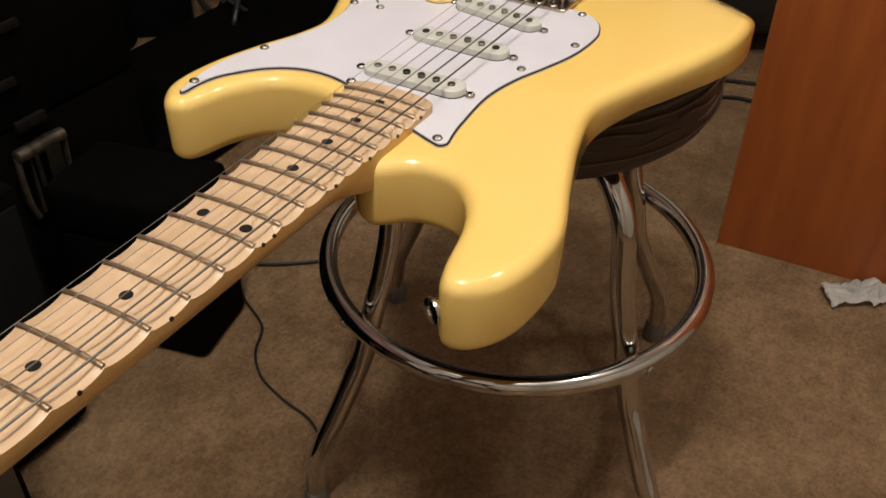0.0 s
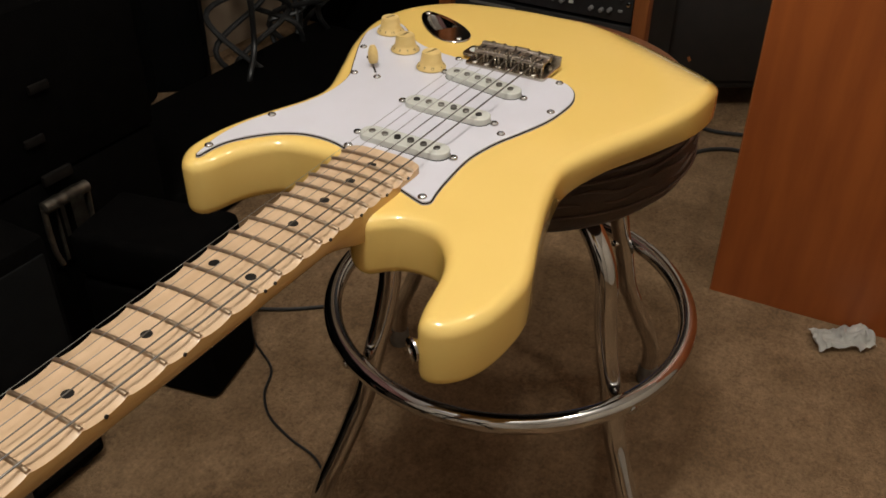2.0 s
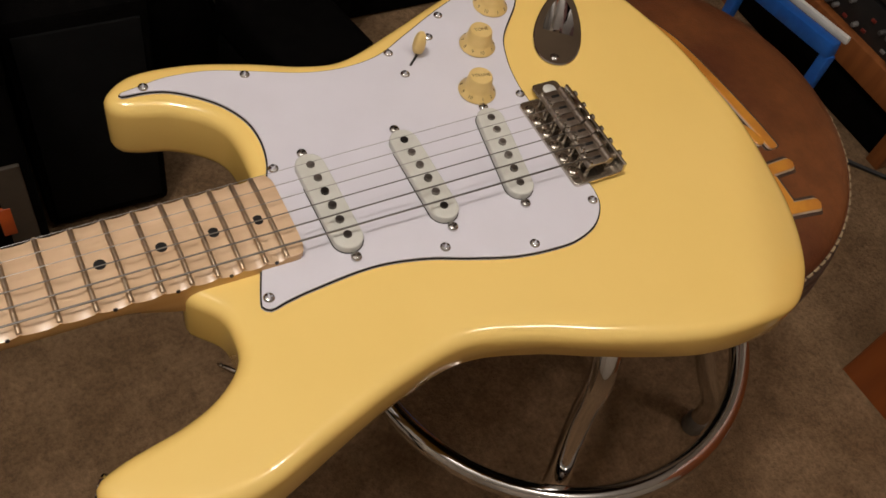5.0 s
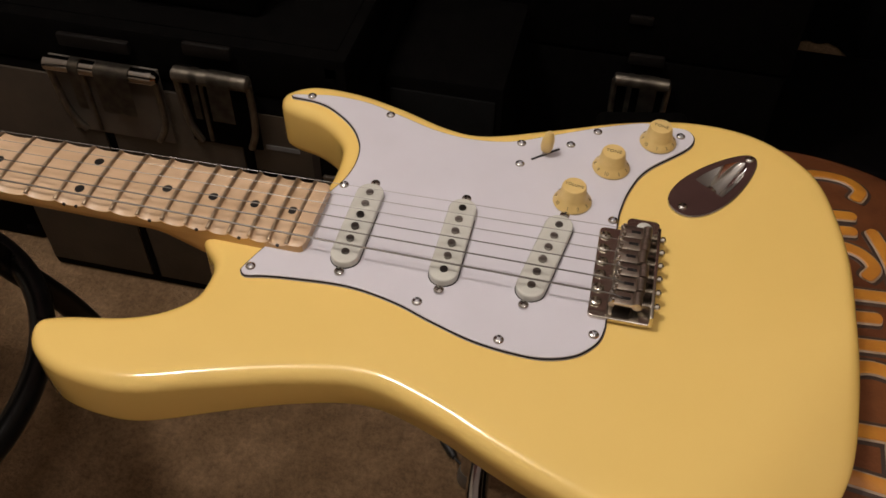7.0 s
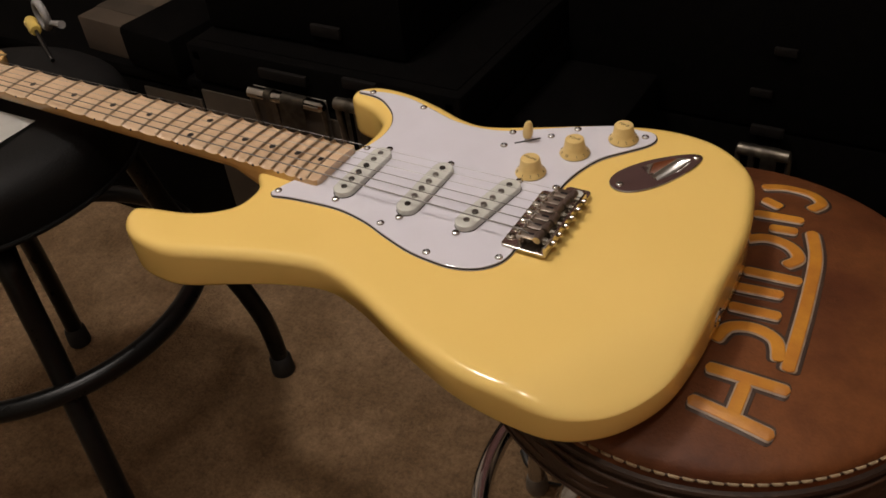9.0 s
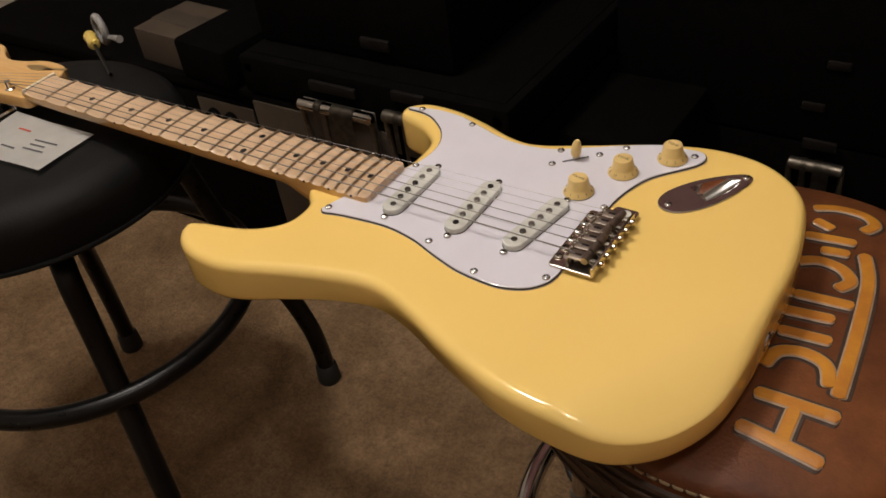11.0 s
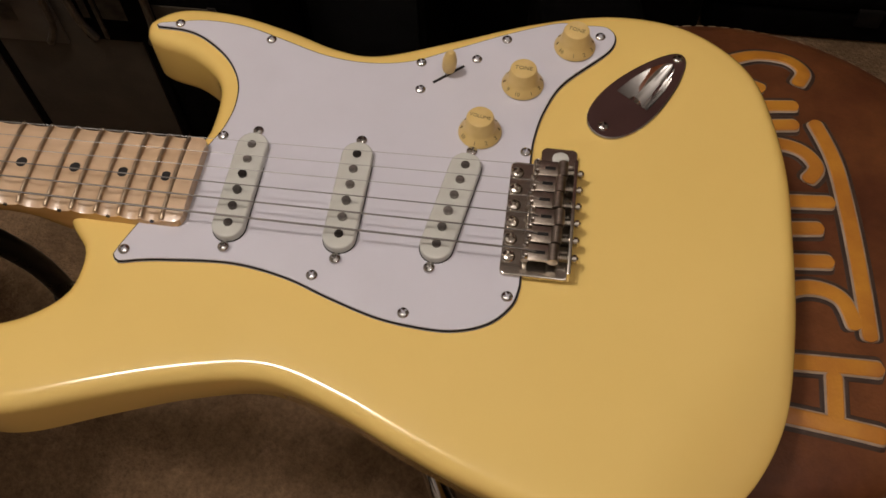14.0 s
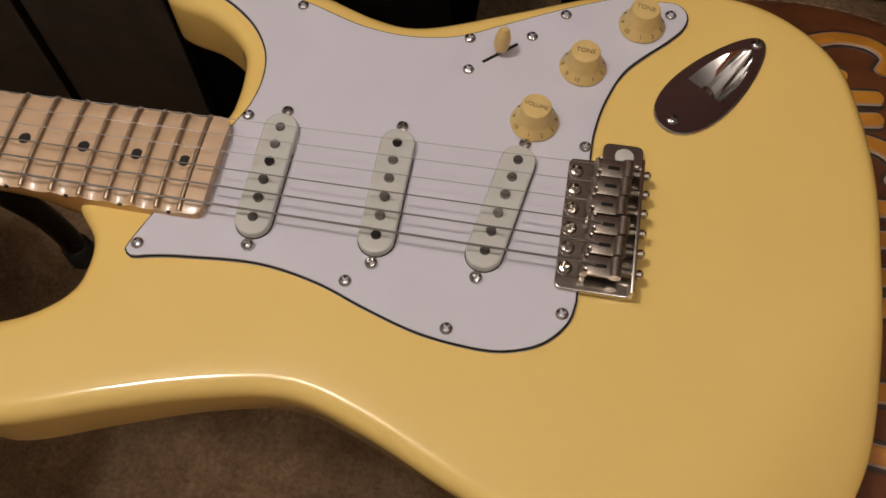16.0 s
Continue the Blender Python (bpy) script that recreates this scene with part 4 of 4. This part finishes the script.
def latch(parent, x, y, z, w=0.075, bar=M_CHROME):
    """A butterfly latch: a round bar in two strap loops over a dished plate with side rails."""
    ob = part("latch", box_bm((w * 0.96, 0.003, 0.105), (x, y + 0.0015, z - 0.047), 0.0012), M_CASE_GREY if bar is M_CHROME else M_CASE_BLACK, parent, "tarnished butterfly latch")
    part("bar", tube_bm([(x - w * 0.5, y + 0.011, z), (x - w * 0.47, y + 0.011, z), (x + w * 0.47, y + 0.011, z), (x + w * 0.5, y + 0.011, z)], [0.005, 0.0088, 0.0088, 0.005], 14), bar, ob, "worn bright latch bar")
    for dx, sw in ((-w * 0.13, w * 0.30), (w * 0.2, w * 0.09)):
        hoop = [(0.0100 * math.cos(q), 0.0100 * math.sin(q)) for q in (math.pi * (-0.1 + 1.2 * j / 8) for j in range(9))]
        bm = bmesh.new()
        rows = []
        for px, pz in [(0.0100, -0.05)] + hoop + [(-0.0098, -0.02)]:
            rows.append([bm.verts.new((x + dx + e * sw / 2, y + 0.011 + px, z + pz)) for e in (-1, 1)])
        for r0, r1 in zip(rows, rows[1:]):
            bm.faces.new((r0[0], r0[1], r1[1], r1[0]))
        bmesh.ops.solidify(bm, geom=bm.faces[:], thickness=0.0014)
        part("strap", bm, M_LATCH, ob, "grey steel strap looped over the bar")
    part("keeper", box_bm((w * 0.62, 0.008, 0.016), (x, y + 0.006, z + 0.032), 0.003), M_KEEPER, ob)
    for sx in (-1, 1):
        part("rail", tube_bm(spline([(x + sx * w * 0.47, y + 0.010, z - 0.002), (x + sx * w * 0.47, y + 0.0085, z - 0.03), (x + sx * w * 0.44, y + 0.007, z - 0.07), (x + sx * w * 0.34, y + 0.005, z - 0.096)], 5), 0.0042, 8), M_LATCH, ob, "bent side rail")
    part("rib", box_bm((0.005, 0.003, 0.08), (x + w * 0.2, y + 0.0045, z - 0.055), 0.001), M_LATCH, ob)
    return ob


def road_case(x0, x1, y0, y1, height, split, label, latches, latch_z, bar=M_CHROME):
    case = thing("road_case", ((x0 + x1) / 2, (y0 + y1) / 2, 0), label, "case", "black road cases")
    w, d = x1 - x0, y1 - y0
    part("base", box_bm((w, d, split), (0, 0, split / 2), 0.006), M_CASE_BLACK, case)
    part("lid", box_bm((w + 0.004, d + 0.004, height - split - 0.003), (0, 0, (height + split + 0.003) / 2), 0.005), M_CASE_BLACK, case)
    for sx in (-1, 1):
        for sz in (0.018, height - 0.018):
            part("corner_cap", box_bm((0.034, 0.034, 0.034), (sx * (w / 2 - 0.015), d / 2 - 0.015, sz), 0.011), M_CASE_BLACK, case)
    for x in latches:
        latch(case, x - (x0 + x1) / 2, d / 2 + 0.003, latch_z, bar=bar)
    return case


front = road_case(0.290, 0.752, -0.86, -0.362, 0.43, 0.366, "black road case with a tan front band and butterfly latches", (), 0.0)
latch(front, 0.568 - 0.521, 0.252, 0.380, 0.136)
latch(front, 0.436 - 0.521, 0.252, 0.392, 0.088, M_LATCH)
part("front_band", box_bm((0.15, 0.004, 0.335), (0.151, 0.2505, 0.187), 0.001), M_TAN, front, "dull tan fibre panel")
part("front_band", box_bm((0.165, 0.004, 0.335), (-0.018, 0.2505, 0.187), 0.001), M_TAN, front, "dull tan fibre panel")
for x in (0.068, -0.108):
    part("front_strip", box_bm((0.010, 0.006, 0.335), (x, 0.2512, 0.187), 0.002), M_CASE_BLACK, front, "black joint strip")
part("corner_strip", box_bm((0.027, 0.006, 0.262), (-0.2085, 0.2505, 0.135), 0.002), M_TAN, front, "grey metal corner strip")
part("corner_tab", box_bm((0.013, 0.004, 0.042), (-0.1955, 0.2522, 0.188), 0.001), M_ORANGE_TAB, front, "small orange plastic tab")
part("paper_label", box_bm((0.085, 0.0015, 0.085), (-0.150, 0.2495, 0.300), 0), M_TAN, front, "stained paper label")
part("label_print", box_bm((0.04, 0.001, 0.006), (-0.150, 0.2508, 0.296), 0), M_PRINT, front)
part("label_rim", box_bm((0.008, 0.0017, 0.09), (-0.188, 0.2497, 0.300), 0), M_BROWN_CASE, front)
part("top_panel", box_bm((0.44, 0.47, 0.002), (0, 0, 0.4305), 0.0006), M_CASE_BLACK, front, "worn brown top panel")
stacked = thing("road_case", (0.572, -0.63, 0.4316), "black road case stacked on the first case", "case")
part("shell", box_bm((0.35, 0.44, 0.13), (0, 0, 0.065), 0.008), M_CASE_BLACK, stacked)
part("keeper", box_bm((0.05, 0.008, 0.018), (-0.05, 0.223, 0.03), 0.003), M_KEEPER, stacked, "small tarnished keeper")
second = road_case(0.79, 1.59, -0.90, -0.40, 0.34, 0.315, "second black road case beside the first", (), 0.335)
part("front_band", box_bm((0.13, 0.004, 0.10), (-0.325, 0.2505, 0.255), 0.001), M_TAN, second, "dull tan fibre panel")
for x in (-0.295, -0.335):
    part("stud", lathe_bm([(0, 0), (0.014, 0), (0.012, 0.012), (0, 0.014)], 16, m=pose(x, 0.2525, 0.277, -90, 0, 0)), M_CASE_BLACK, second)
upright = thing("road_case", (0, 0, 0), "narrow black case standing on the carpet", "case")
upright.matrix_basis = pose(-0.007, -0.416, 0, 0, 0, 12) @ pose(-0.058, -0.09, 0)
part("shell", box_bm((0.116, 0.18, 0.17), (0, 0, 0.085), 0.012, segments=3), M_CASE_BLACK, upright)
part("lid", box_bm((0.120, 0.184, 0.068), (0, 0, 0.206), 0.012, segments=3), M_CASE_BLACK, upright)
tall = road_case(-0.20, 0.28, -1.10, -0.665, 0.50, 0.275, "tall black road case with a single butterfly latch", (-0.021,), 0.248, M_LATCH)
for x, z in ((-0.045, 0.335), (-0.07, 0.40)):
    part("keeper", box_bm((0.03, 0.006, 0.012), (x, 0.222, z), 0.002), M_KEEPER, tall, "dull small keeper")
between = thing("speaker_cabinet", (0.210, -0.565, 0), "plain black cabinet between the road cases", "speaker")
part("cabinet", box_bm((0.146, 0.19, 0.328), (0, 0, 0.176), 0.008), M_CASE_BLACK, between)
part("grille", box_bm((0.126, 0.004, 0.29), (0, 0.0965, 0.176), 0.001), M_DRAPE, between, "black cloth grille")
for sx in (-1, 1):
    for sy in (-1, 1):
        part("foot", lathe_bm([(0, 0), (0.014, 0), (0.012, 0.012), (0, 0.012)], 12, m=pose(0.05 * sx, 0.07 * sy, 0)), M_RUBBER, between)
low_case = thing("equipment_case", (-0.64, -0.88, 0), "low flat black case lying on the carpet", "case")
part("shell", box_bm((0.84, 0.30, 0.055), (0, 0, 0.0275), 0.012, segments=3), M_CASE_BLACK, low_case)
part("lid", box_bm((0.845, 0.305, 0.033), (0, 0, 0.0735), 0.012, segments=3), M_CASE_BLACK, low_case)
for x in (-0.2, 0.2):
    part("catch", box_bm((0.035, 0.008, 0.03), (x, 0.155, 0.055), 0.003), M_KEEPER, low_case)
upper = thing("equipment_case", (0.875, -0.475, 0.34), "small black equipment case lying on the road case", "case", rz=-6)
part("shell", box_bm((0.13, 0.17, 0.07), (0, 0, 0.035), 0.01), M_CASE_BLACK, upper)
carton = thing("cardboard_box", (1.005, -0.475, 0.34), "plain brown cardboard box on the cases", "box", rz=-4)
part("carton", box_bm((0.12, 0.12, 0.06), (0, 0, 0.03), 0.002), M_CARD, carton)
part("tape", box_bm((0.121, 0.04, 0.0008), (0, 0, 0.0602)), M_TAN, carton, "brown packing tape")
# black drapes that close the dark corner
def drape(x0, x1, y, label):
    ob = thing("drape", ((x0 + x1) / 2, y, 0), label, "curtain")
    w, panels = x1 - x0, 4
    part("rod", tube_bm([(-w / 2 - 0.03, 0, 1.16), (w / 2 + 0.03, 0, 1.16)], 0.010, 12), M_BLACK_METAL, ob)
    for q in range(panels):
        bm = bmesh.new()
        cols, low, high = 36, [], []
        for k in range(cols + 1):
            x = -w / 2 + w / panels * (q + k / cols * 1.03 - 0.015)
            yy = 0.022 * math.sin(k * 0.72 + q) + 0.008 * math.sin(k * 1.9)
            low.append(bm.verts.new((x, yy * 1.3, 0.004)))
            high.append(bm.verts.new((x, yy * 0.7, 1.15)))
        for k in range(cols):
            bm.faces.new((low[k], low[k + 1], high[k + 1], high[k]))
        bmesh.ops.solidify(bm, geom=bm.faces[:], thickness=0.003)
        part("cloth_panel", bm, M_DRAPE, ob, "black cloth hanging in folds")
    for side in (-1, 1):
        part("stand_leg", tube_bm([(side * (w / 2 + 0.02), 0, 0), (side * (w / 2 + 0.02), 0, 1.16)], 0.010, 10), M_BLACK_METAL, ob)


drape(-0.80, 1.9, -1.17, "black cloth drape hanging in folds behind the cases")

# ---------------------------------------------------------------- rack, side panel and boxes beyond the chrome stool
RX = -0.92
rack = thing("equipment_rack", (RX, -0.385, 0), "orange wooden rack full of black audio units", "rack")
RW = 0.40
for s in (-1, 1):
    part("front_stile", box_bm((0.028, 0.028, 1.13), (-0.014, s * (RW / 2 + 0.002), 0.565), 0.003), M_RACK_WOOD, rack, "orange stained front stile")
    part("side_panel", box_bm((0.172, 0.022, 1.13), (-0.114, s * (RW / 2 - 0.001), 0.565), 0.002), M_BROWN_CASE, rack, "dark brown side panel")
part("bottom_rail", box_bm((0.03, RW - 0.03, 0.05), (-0.01, 0, 0.115), 0.003), M_RACK_WOOD, rack)
part("plinth", box_bm((0.18, RW - 0.03, 0.09), (-0.105, 0, 0.045), 0.003), M_CASE_BLACK, rack)
part("back", box_bm((0.012, RW - 0.03, 1.0), (-0.188, 0, 0.60)), M_CASE_BLACK, rack)
part("top", box_bm((0.21, RW + 0.05, 0.025), (-0.10, 0, 1.143), 0.003), M_RACK_WOOD, rack)
def shared_part(cache, key, make, mat, name, parent, m, label=""):
    if key not in cache:
        ob = part(name, make(), mat, parent, label)
        cache[key] = ob.data
        ob.matrix_basis = m
        return ob
    return shared(name, cache[key], parent, m)


CACHE = {}
M_LED = [material("red_button", (0.2, 0.03, 0.02), 0.4), material("white_button", (0.38, 0.38, 0.36), 0.4, per_object=0.5), material("blue_button", (0.1, 0.25, 0.55), 0.4)]
for row in range(11):
    z = 0.165 + 0.0755 * row
    unit = part("audio_unit", box_bm((0.165, RW - 0.032, 0.069), (-0.093, 0, z), 0.002), M_GEAR, rack, "black audio unit")
    face = -0.0098
    part("label_strip", box_bm((0.002, 0.10, 0.005), (face + 0.001, -0.10, z + 0.027)), M_KNOB_GREY, unit)
    for line in range(2):
        count = random.choice((13, 16, 18))
        for k in range(count):
            y = -0.162 + 0.324 * k / (count - 1) + random.uniform(-0.004, 0.004)
            m = pose(face, y, z - 0.014 + 0.026 * line + random.uniform(-0.003, 0.003), 0, 90, 0)
            pick = random.random()
            if pick < 0.5:
                shared_part(CACHE, "knob", lambda: lathe_bm([(0, 0), (0.0045, 0), (0.0042, 0.009), (0.003, 0.011), (0, 0.011)], 10), M_KNOB_GREY, "knob", unit, m)
            elif pick < 0.62:
                shared_part(CACHE, "cap", lambda: lathe_bm([(0, 0), (0.0045, 0), (0.004, 0.012), (0.003, 0.013), (0, 0.013)], 10), M_CHROME, "metal_knob", unit, m)
            elif pick < 0.9:
                c = random.choice((0, 1, 1, 1, 1, 1, 2))
                shared_part(CACHE, "button%d" % c, lambda: box_bm((0.005, 0.009, 0.004), (0, 0, 0.002), 0.001), M_LED[c], "button", unit, m)
    for y in (-0.176, 0.176):
        shared_part(CACHE, "bolt", lambda: lathe_bm([(0, 0), (0.005, 0), (0.004, 0.003), (0, 0.0035)], 10), M_CHROME, "rack_bolt", unit, pose(face, y, z, 0, 90, 0))

bracket = thing("blue_bracket", (-0.79, -0.385, 0), "bright blue plastic frame standing before the rack", "frame")
part("bar", box_bm((0.02, 0.20, 0.026), (0, 0, 0.178), 0.003, (7, 0, 0)), M_BLUE, bracket)
part("inner_bar", box_bm((0.008, 0.19, 0.012), (-0.02, 0.005, 0.192), 0.002, (7, 0, 0)), M_PAPER, bracket, "pale strip")
for y in (-0.095, 0.095):
    part("post", box_bm((0.018, 0.018, 0.18), (0, y, 0.09), 0.003), M_BLUE, bracket)
    part("foot", box_bm((0.10, 0.018, 0.016), (-0.02, y, 0.008), 0.003), M_BLUE, bracket)

brown = thing("brown_case", (-1.337, -0.106, 0), "dark brown tolex case with a metal edge standing on small feet", "case", rz=31)
part("shell", box_bm((0.19, 0.40, 0.262), (-0.005, 0, 0.189), 0.010, segments=3), M_BROWN_CASE, brown)
part("front_panel", box_bm((0.008, 0.362, 0.222), (0.092, 0, 0.189), 0.003), M_BROWN_CASE, brown)
for sy in (-1, 1):
    part("edge_strip", box_bm((0.010, 0.009, 0.25), (0.0905, sy * 0.1955, 0.189), 0.003), M_LATCH, brown, "worn metal edge strip")
part("sticker", box_bm((0.001, 0.006, 0.011), (0.0965, -0.11, 0.13), 0, (25, 0, 0)), M_RACK_WOOD, brown, "small torn orange sticker")
for sx in (-1, 1):
    for sy in (-1, 1):
        part("foot", box_bm((0.04, 0.05, 0.06), (0.06 * sx, 0.14 * sy, 0.03), 0.006), M_CASE_GREY if sy < 0 else M_RUBBER, brown)

screen = thing("white_box", (-1.62, -0.20, 0), "white box with a black frame standing by the wall", "box")
part("white_face", box_bm((0.02, 0.22, 0.26), (0.112, 0, 0.40), 0.003), M_PAPER, screen)
part("black_frame", box_bm((0.03, 0.26, 0.05), (0.11, 0, 0.225), 0.004), M_CASE_BLACK, screen)
part("stand", box_bm((0.20, 0.26, 0.20), (0, 0, 0.10), 0.006), M_CASE_BLACK, screen)
part("back_shell", box_bm((0.10, 0.24, 0.34), (0.045, 0, 0.375), 0.006), M_CASE_BLACK, screen)

panel = thing("side_panel_board", (-0.622, 0.466, 0), "upright red-brown wooden panel of a desk", "panel", rz=2.9)
part("board", box_bm((0.022, 0.75, 0.98), (-0.011, 0.0, 0.49), 0.0015), M_BOARD, panel)
part("edge_band", box_bm((0.0235, 0.0016, 0.98), (-0.011, -0.3755, 0.49)), M_RACK_WOOD, panel, "paler front edge band")


def tissue():
    bm = bmesh.new()
    cols, rows = 22, 12
    grid = []
    for j in range(rows + 1):
        line = []
        for i in range(cols + 1):
            x, y = 0.09 * (i / cols - 0.5), 0.05 * (j / rows - 0.5)
            p = Vector((x * 38, y * 38, 3.3))
            h = 0.012 + 0.022 * abs(noise.noise(p * 1.3)) + 0.014 * abs(noise.noise(p * 2.6)) - 0.006
            h *= 0.4 + 0.6 * max(0, 1 - (2 * y / 0.06) ** 2)
            line.append(bm.verts.new((x + 0.006 * noise.noise(p * 1.3 + Vector((5, 0, 0))), y + 0.008 * noise.noise(p * 1.1 + Vector((0, 7, 0))), max(0.0012, h))))
        grid.append(line)
    for j in range(rows):
        for i in range(cols):
            bm.faces.new((grid[j][i], grid[j][i + 1], grid[j + 1][i + 1], grid[j + 1][i]))
    bmesh.ops.solidify(bm, geom=bm.faces[:], thickness=0.001)
    ob = link_mesh("tissue", bm, M_PAPER)
    ob.matrix_basis = pose(-0.572, 0.296, 0.001, 0, 0, 124)
    return tagged(ob, "crumpled white paper tissue on the carpet", "tissue")


tissue()


def cable(name, points, radius, label, mat=M_CABLE, group=""):
    ob = link_mesh(name, tube_bm(spline(points, 8), radius, 8), mat)
    return tagged(ob, label, "cable", group)


lead = thing("audio_lead", (0, 0, 0), "thin black audio lead with a metal plug on the carpet", "cable")
part("cord", tube_bm(spline([(-0.175, -0.50, 0.004), (-0.13, -0.455, 0.004), (-0.095, -0.395, 0.004), (-0.05, -0.37, 0.004), (-0.018, -0.335, 0.004), (0.0, -0.285, 0.004), (0.012, -0.235, 0.004), (0.05, -0.19, 0.004), (0.10, -0.172, 0.004), (0.128, -0.185, 0.0045)], 8), 0.0018, 8), M_CABLE, lead)
part("plug_sleeve", lathe_bm([(0, 0), (0.0035, 0), (0.0058, 0.008), (0.0058, 0.026), (0, 0.026)], 14, m=pose(0.126, -0.184, 0.006, 0, 90, -48)), M_CABLE, lead)
part("plug_tip", lathe_bm([(0, 0), (0.0031, 0), (0.0031, 0.016), (0.002, 0.018), (0.003, 0.021), (0, 0.026)], 12, m=pose(0.1432, -0.2031, 0.006, 0, 90, -48)), M_NICKEL, lead)
cable("floor_cable", [(-0.18, -0.52, 0.004), (-0.21, -0.465, 0.004), (-0.235, -0.43, 0.004), (-0.26, -0.40, 0.004)], 0.0028, "thin black cable on the carpet")
cable("floor_cable", [(-0.80, -0.30, 0.005), (-0.95, -0.12, 0.005), (-1.06, -0.05, 0.005), (-1.09, 0.02, 0.005), (-1.05, 0.12, 0.005)], 0.004, "black cable trailing across the carpet")
cable("floor_cable", [(-1.16, -0.14, 0.005), (-1.15, -0.06, 0.005), (-1.17, 0.03, 0.005), (-1.15, 0.12, 0.005)], 0.004, "black cable trailing across the carpet")

# tangle of leads by the wall
for k in range(12):
    x = -0.78 - 0.032 * k
    pts = [(x + random.uniform(-0.03, 0.03), -1.10 + random.uniform(-0.02, 0.08), 0.62)]
    for j in range(6):
        pts.append((x + random.uniform(-0.09, 0.09), -1.06 + random.uniform(-0.06, 0.14), 0.52 - 0.085 * j + random.uniform(-0.04, 0.04)))
    pts.append((x, -1.0, 0.008))
    cable("hanging_lead", pts, 0.0065, "black lead hanging in a tangle before the wall", group="leads hanging by the wall")
tower = thing("black_cabinet", (-1.46, -1.02, 0), "tall plain black cabinet against the wall", "cabinet")
part("carcass", box_bm((0.44, 0.40, 1.3), (0, 0, 0.65), 0.006), M_CASE_BLACK, tower)
part("cabinet_door", box_bm((0.42, 0.014, 1.2), (0, 0.207, 0.66), 0.004), M_CASE_BLACK, tower)

# ceiling lamp that lights the place
for lamp_x, lamp_y, lamp_z, watts, spread in LAMPS:
    fixture = thing("ceiling_lamp", (lamp_x, lamp_y, TOP), "plain metal ceiling lamp with two bare bulbs", "lamp")
    part("canopy", lathe_bm([(0, 0), (0.07, 0), (0.07, -0.02), (0.03, -0.05), (0.012, -0.06), (0.012, -0.12), (0, -0.12)], 32), M_LATCH, fixture)
    for sx in (-1, 1):
        part("arm", tube_bm(spline([(0, 0, -0.105), (spread * 0.6 * sx, 0, -0.105), (spread * sx, 0, -0.115), (spread * sx, 0, -0.124)], 5), 0.007, 10), M_LATCH, fixture)
